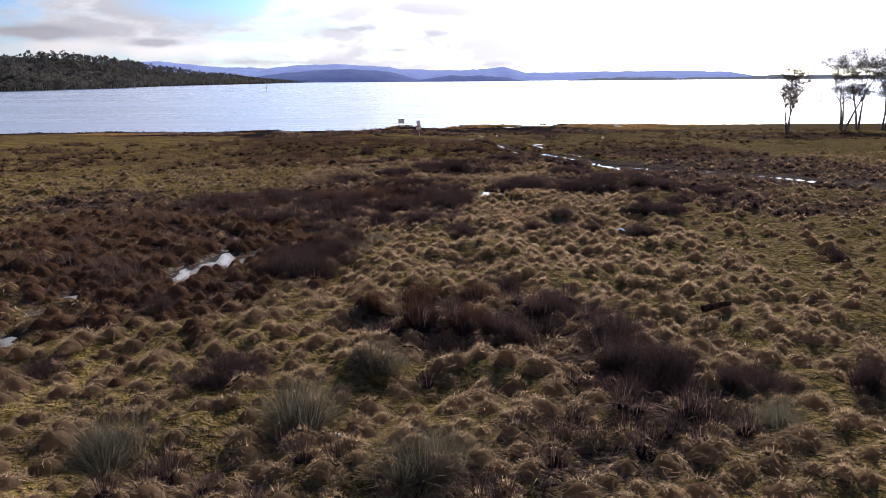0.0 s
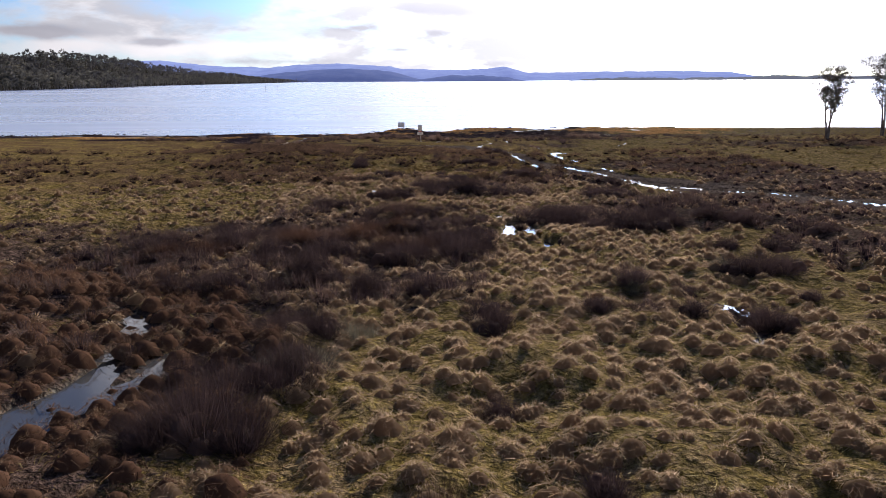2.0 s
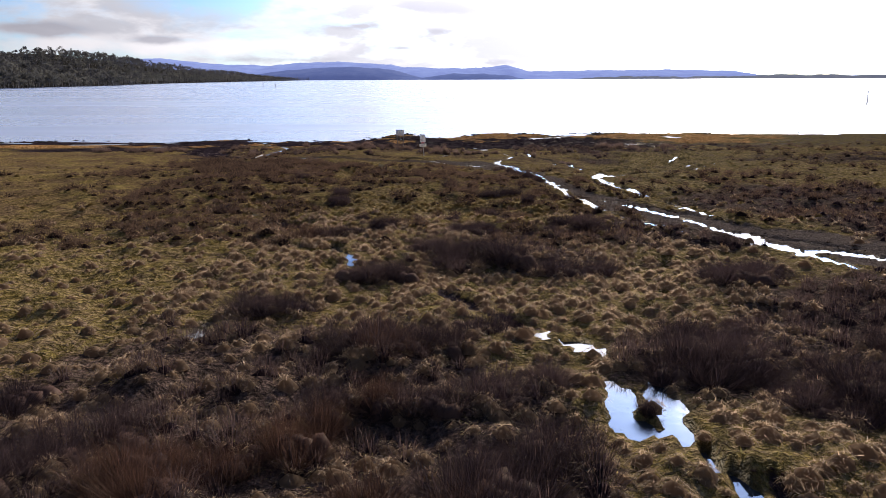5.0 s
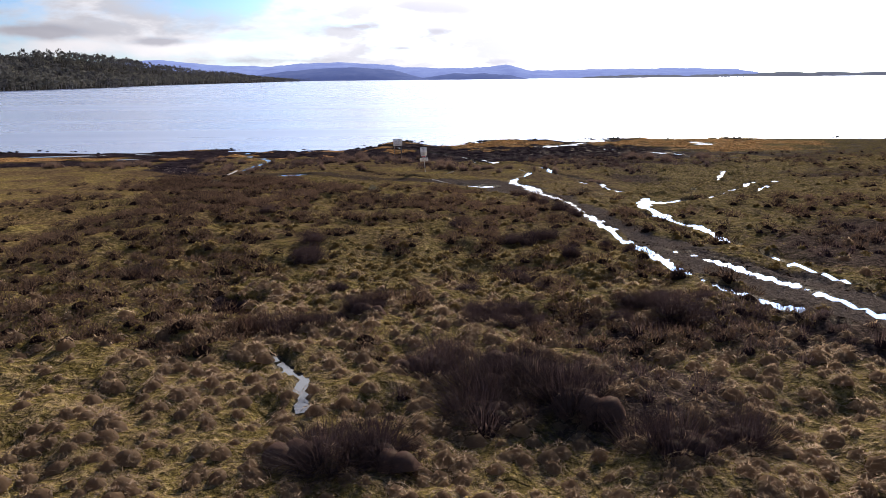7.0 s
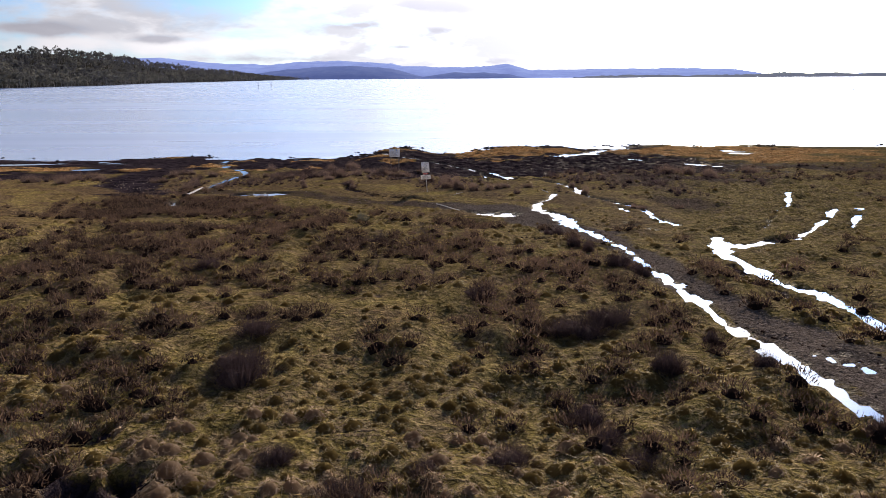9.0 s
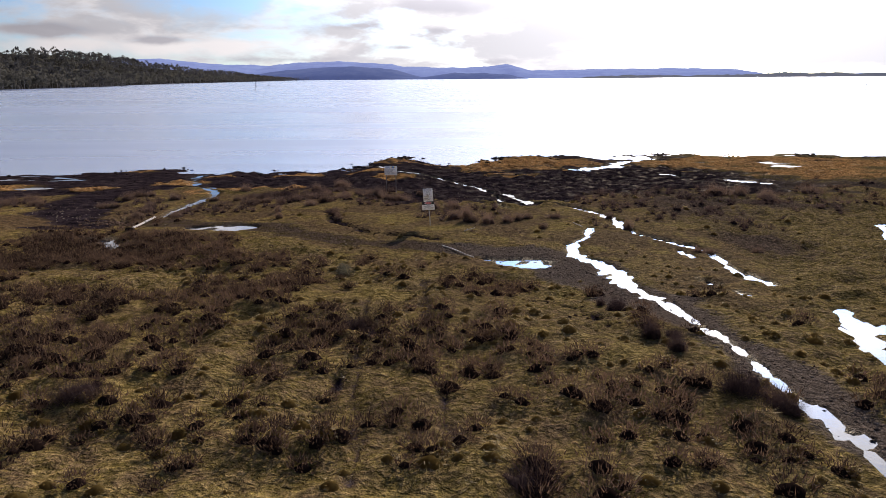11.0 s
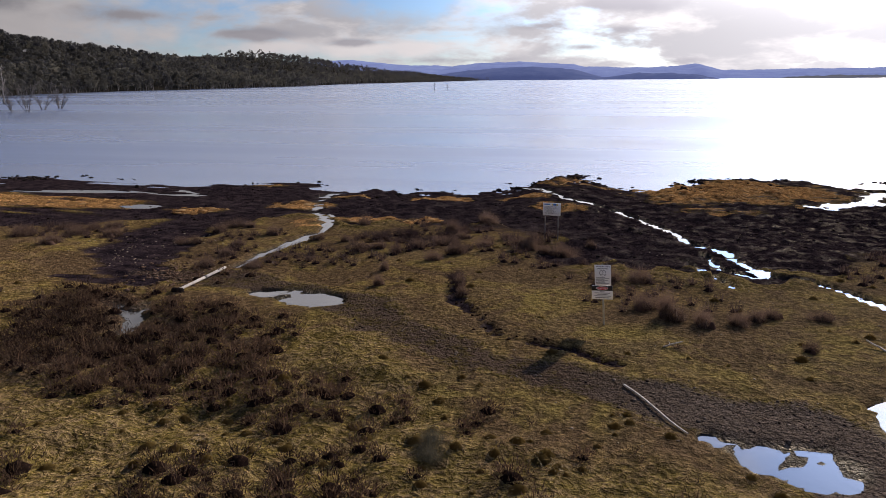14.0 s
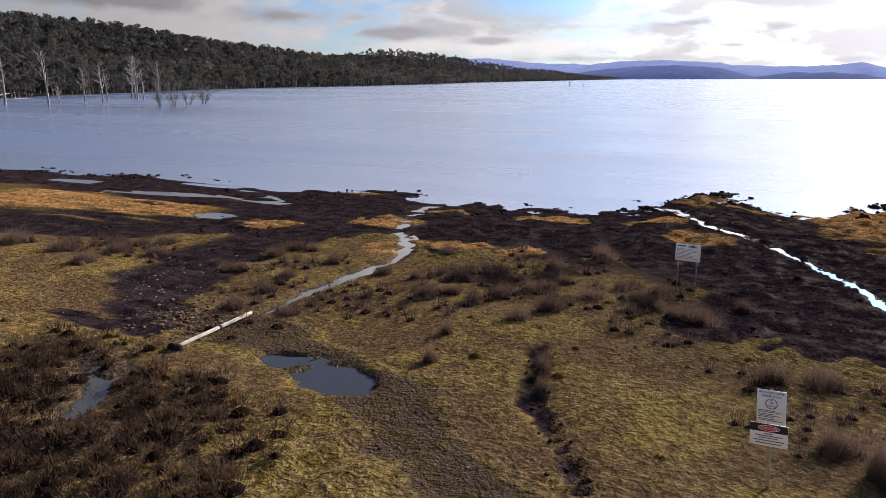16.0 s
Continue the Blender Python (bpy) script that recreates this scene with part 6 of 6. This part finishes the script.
def lying_pole():
    r = random.Random(5)
    z0, z1 = height_at(-1.9, 68.66), height_at(-0.77, 66.8)
    pts = []
    for i in range(9):
        t = i / 8
        px, py = -1.9 + 1.13 * t + 0.03 * math.sin(t * 5), 68.66 - 1.87 * t + 0.04 * math.sin(t * 5 + 1)
        pts.append((px, py, max(z0 + (z1 - z0) * t, height_at(px, py)) + 0.03, 0.021 - 0.006 * t))
    v, t = tube(pts, 9)
    me = mesh_of("wooden_pole", v, t)
    me.materials.append(WOOD)
    tagged(new("wooden_pole", me), "long bleached wooden pole lying beside the gravel track", "pole")


def culvert():
    """A drain of two concrete pipes end to end, half sunk; a dark block stands in for its shaded mouth."""
    root = new("culvert_pipe")
    z = height_at(-15.6, 74.8)
    root.matrix_world = pose(-15.54, 73.4, z + 0.02, 0, 0, 1)
    for y0, y1 in ((0.0, 1.42), (1.46, 2.75)):
        n = 16
        a = np.arange(n) * 2 * np.pi / n
        rings = []
        for y, r in ((y0 + 0.02, 0.034), (y0, 0.038), (y0, 0.055), (y0 + 0.07, 0.057), (y0 + 0.09, 0.049), (y1, 0.047), (y1, 0.035)):
            rings.append(np.column_stack([np.cos(a) * r, np.full(n, y), 0.06 + np.sin(a) * r]))
        k = np.arange(n)
        t = np.concatenate([np.concatenate([np.stack([i * n + k, i * n + (k + 1) % n, (i + 1) * n + (k + 1) % n], 1), np.stack([i * n + k, (i + 1) * n + (k + 1) % n, (i + 1) * n + k], 1)]) for i in range(len(rings) - 1)])
        part("pipe", np.concatenate(rings), t, CONCRETE, root)
    # dark block put in for the shade of the pipe's opening
    part("mouth", *box(0, -0.10, -0.06, 0.42, 0.18, 0.40, 0.05), WETROCK, root, "dark wet stone at the mouth")
    tagged(root, "pale concrete drain pipe half sunk across the muddy track", "pipe")


lying_pole()
culvert()


def fallen_log(x, y, length, radius, turn, seed, mat, label, group=""):
    """A crooked log with a broken stub, lying on the ground."""
    r = random.Random(seed)
    c, s = math.cos(radians(turn)), math.sin(radians(turn))
    z = max(height_at(x, y), WATER)
    pts = limb((x - c * length / 2, y - s * length / 2, z + radius * 0.6), (c, s, 0.02), length, radius, r, 0.18, 6)
    pts = [(a, b, d, radius * (1 - 0.4 * i / 6)) for i, (a, b, d, _) in enumerate(pts)]
    stub = limb(pts[2][:3], (-s, c, 0.8), length * 0.22, radius * 0.45, r, 0.2, 3)
    me = mesh_of("log", *merge([tube(pts, 8), tube(stub, 6)]))
    me.materials.append(mat)
    return tagged(new("log", me), label, "log", group)


fallen_log(4.72, 11.08, 0.5, 0.07, 8, 61, PEAT, "dark rotten log lying on the moor grass")
fallen_log(-0.82, 71.0, 0.5, 0.02, 30, 62, WOOD, "short bleached stick on the lawn by the sign")
fallen_log(3.76, 72.15, 0.5, 0.025, 118, 63, WOOD, "short bleached stick on the lawn by the sign")
for i, (x, y, n, a) in enumerate(((-247, 203, 16, 84), (-239, 190, 12, 70), (-252, 222, 14, 95), (-243, 214, 9, 60), (-262, 240, 12, 110))):
    fallen_log(x, y, n, 0.32, a, 70 + i, DEADWOOD, "long white driftwood log stranded on the wooded shore", "driftwood on the far shore")


def lump(r, size, squash=0.6, n=2):
    """A rough stone."""
    bm = bmesh.new()
    bmesh.ops.create_icosphere(bm, subdivisions=n, radius=1.0)
    sd = r.uniform(0, 100)
    for q in bm.verts:
        k = 1 + 0.5 * noise.noise(q.co * 1.1 + Vector((sd, 0, 0))) + 0.2 * noise.noise(q.co * 3 + Vector((0, sd, 0)))
        q.co = Vector((q.co.x * k * size, q.co.y * k * size * r.uniform(0.98, 1.02), q.co.z * k * size * squash))
    bm.verts.index_update()
    v, t = np.array([tuple(q.co) for q in bm.verts]), np.array([[q.index for q in f.verts] for f in bm.faces])
    bm.free()
    return v, t


def stones(name, spots, mat, label, category, squash=0.6, kinds=9, n=1):
    """Many stones in one mesh, from rows of x, y, size; some sunk in the ground."""
    r = random.Random(len(spots))
    shapes = [lump(r, 1.0, squash, n) for _ in range(kinds)]
    z = relief(np.array([s[0] for s in spots]), np.array([s[1] for s in spots]))
    pieces = []
    for i, (x, y, s) in enumerate(spots):
        v, t = shapes[i % kinds]
        a = r.uniform(0, 6.3)
        c, q = math.cos(a), math.sin(a)
        w = v * s * np.array([1, r.uniform(0.6, 1), r.uniform(0.6, 1)])
        pieces.append((np.column_stack([w[:, 0] * c - w[:, 1] * q + x, w[:, 0] * q + w[:, 1] * c + y, w[:, 2] + max(z[i], WATER - 0.1) + s * 0.15]), t))
    me = mesh_of(name, *merge(pieces))
    me.materials.append(mat)
    return tagged(new(name, me), label, category, kind="stuff")


STONES, N = material("mixed_gravel")
f = N.add("ShaderNodeNewGeometry").outputs["Random Per Island"]
grain = N.noise(N.add("ShaderNodeTexCoord").outputs["Object"], 60.0, 3.0)
col = N.mix(N.ramp(f, 0.2, 1.0), (0.045, 0.034, 0.027), (0.25, 0.20, 0.16))
col = N.mix(N.ramp(grain, 0.4, 0.7, 0.0, 0.5), col, (0.06, 0.045, 0.035))
finish(N, N.add("ShaderNodeBsdfDiffuse", Color=col, Roughness=0.6))

rr = np.random.RandomState(77)
sx, sy = rr.uniform(-60, 45, 30000), rr.uniform(88, 112, 30000)
edge_z = relief(sx, sy)
ok = (np.abs(edge_z - WATER - 0.02) < 0.09) & (rr.rand(30000) < 0.65 * step(fbm(sx, sy, 3.0, 98), -0.05, 0.3) + 0.7 * blob(sx, sy, -5.6, 106, 4.5, 4))
stones("shore_rocks", [(a, b, 0.06 + 0.16 * c ** 3) for a, b, c in zip(sx[ok], sy[ok], rr.rand(ok.sum()))], WETROCK, "dark wet rocks and peat lumps along the waterline", "rocks")
sx, sy = rr.uniform(-26, 22, 90000), rr.uniform(28, 78, 90000)
zz = zones(sx, sy)
ok = (zz["road"] > 0.35) & (wetness(sx, sy) < 0.1) & (rr.rand(90000) < np.where(sy > 52, 1.0, 0.35) * np.where(sx < -2, 0.45, 1.0))
stones("road_gravel", [(a, b, 0.012 + 0.036 * c ** 4) for a, b, c in zip(sx[ok], sy[ok], rr.rand(ok.sum()))][:9000], STONES, "grey and brown gravel on the wet track", "gravel", 0.55, 6, 1)
sx, sy = rr.uniform(-34, 18, 1800), rr.uniform(78, 102, 1800)
zz = zones(sx, sy)
ok = zz["mud"] > 0.5
stones("mud_lumps", [(a, b, 0.03 + 0.09 * c ** 3) for a, b, c in zip(sx[ok], sy[ok], rr.rand(ok.sum()))], WETROCK, "dark peat lumps on the bare mud", "peat", 0.35, 8, 1)

sx, sy = rr.uniform(-22, 12, 2600), rr.uniform(62, 98, 2600)
zz = zones(sx, sy)
ok = (zz["lawn"] + zz["mud"] * 0.6 + zz["rust"] * 0.4) * (wetness(sx, sy) < 0.1) > rr.rand(2600) * 0.9
stones("pale_litter", [(a, b, 0.010 + 0.026 * c ** 3) for a, b, c in zip(sx[ok], sy[ok], rr.rand(ok.sum()))], LITTER, "pale chips of wood and stone littering the grass", "litter", 0.35, 6, 1)
sx, sy = np.concatenate([rr.normal(a, 1.0, 70) for a in (-22, -20, -20)]), np.concatenate([rr.normal(b, 0.8, 70) for b in (79, 80.5, 77)])
stones("pebbles", [(a, b, 0.02 + 0.045 * c ** 3) for a, b, c in zip(sx, sy, rr.rand(210))], LITTER, "pale pebbles scattered over the dark mud", "stones", 0.5, 7, 1)
sx, sy = rr.normal(-16.9, 0.8, 260), rr.normal(75.3, 0.9, 260)
stones("rubble", [(a, b, 0.03 + 0.06 * c ** 2) for a, b, c in zip(sx, sy, rr.rand(260))], RUBBLE, "brown stone rubble beside the drain pipe", "stones", 0.5, 7, 2)


def boulder(x, y, size, seed, mat, label):
    """One single stone, partly sunk."""
    v, t = lump(random.Random(seed), size, 0.55, 2)
    me = mesh_of("stone", v, t)
    me.materials.append(mat)
    ob = new("stone", me)
    ob.matrix_world = pose(x, y, height_at(x, y) + size * 0.2, 0, 0, seed * 37)
    return tagged(ob, label, "stone")


boulder(-1.23, 7.11, 0.06, 3, WOOD, "small pale stone among the tussocks")

# clods along the broken turf edges
clods = []
for line in CUTS:
    for (ax, ay, aw), (bx, by, bw) in zip(line, line[1:]):
        for _ in range(int(16 * math.hypot(bx - ax, by - ay))):
            t, side = rr.rand(), rr.randn() * 0.9
            clods.append((ax + (bx - ax) * t + side * aw, ay + (by - ay) * t + rr.randn() * 0.9 * bw, 0.015 + 0.045 * rr.rand() ** 2))
stones("peat_clods", clods, PEAT, "dark crumbled peat clods along broken turf edges", "peat", 0.55, 8, 2)
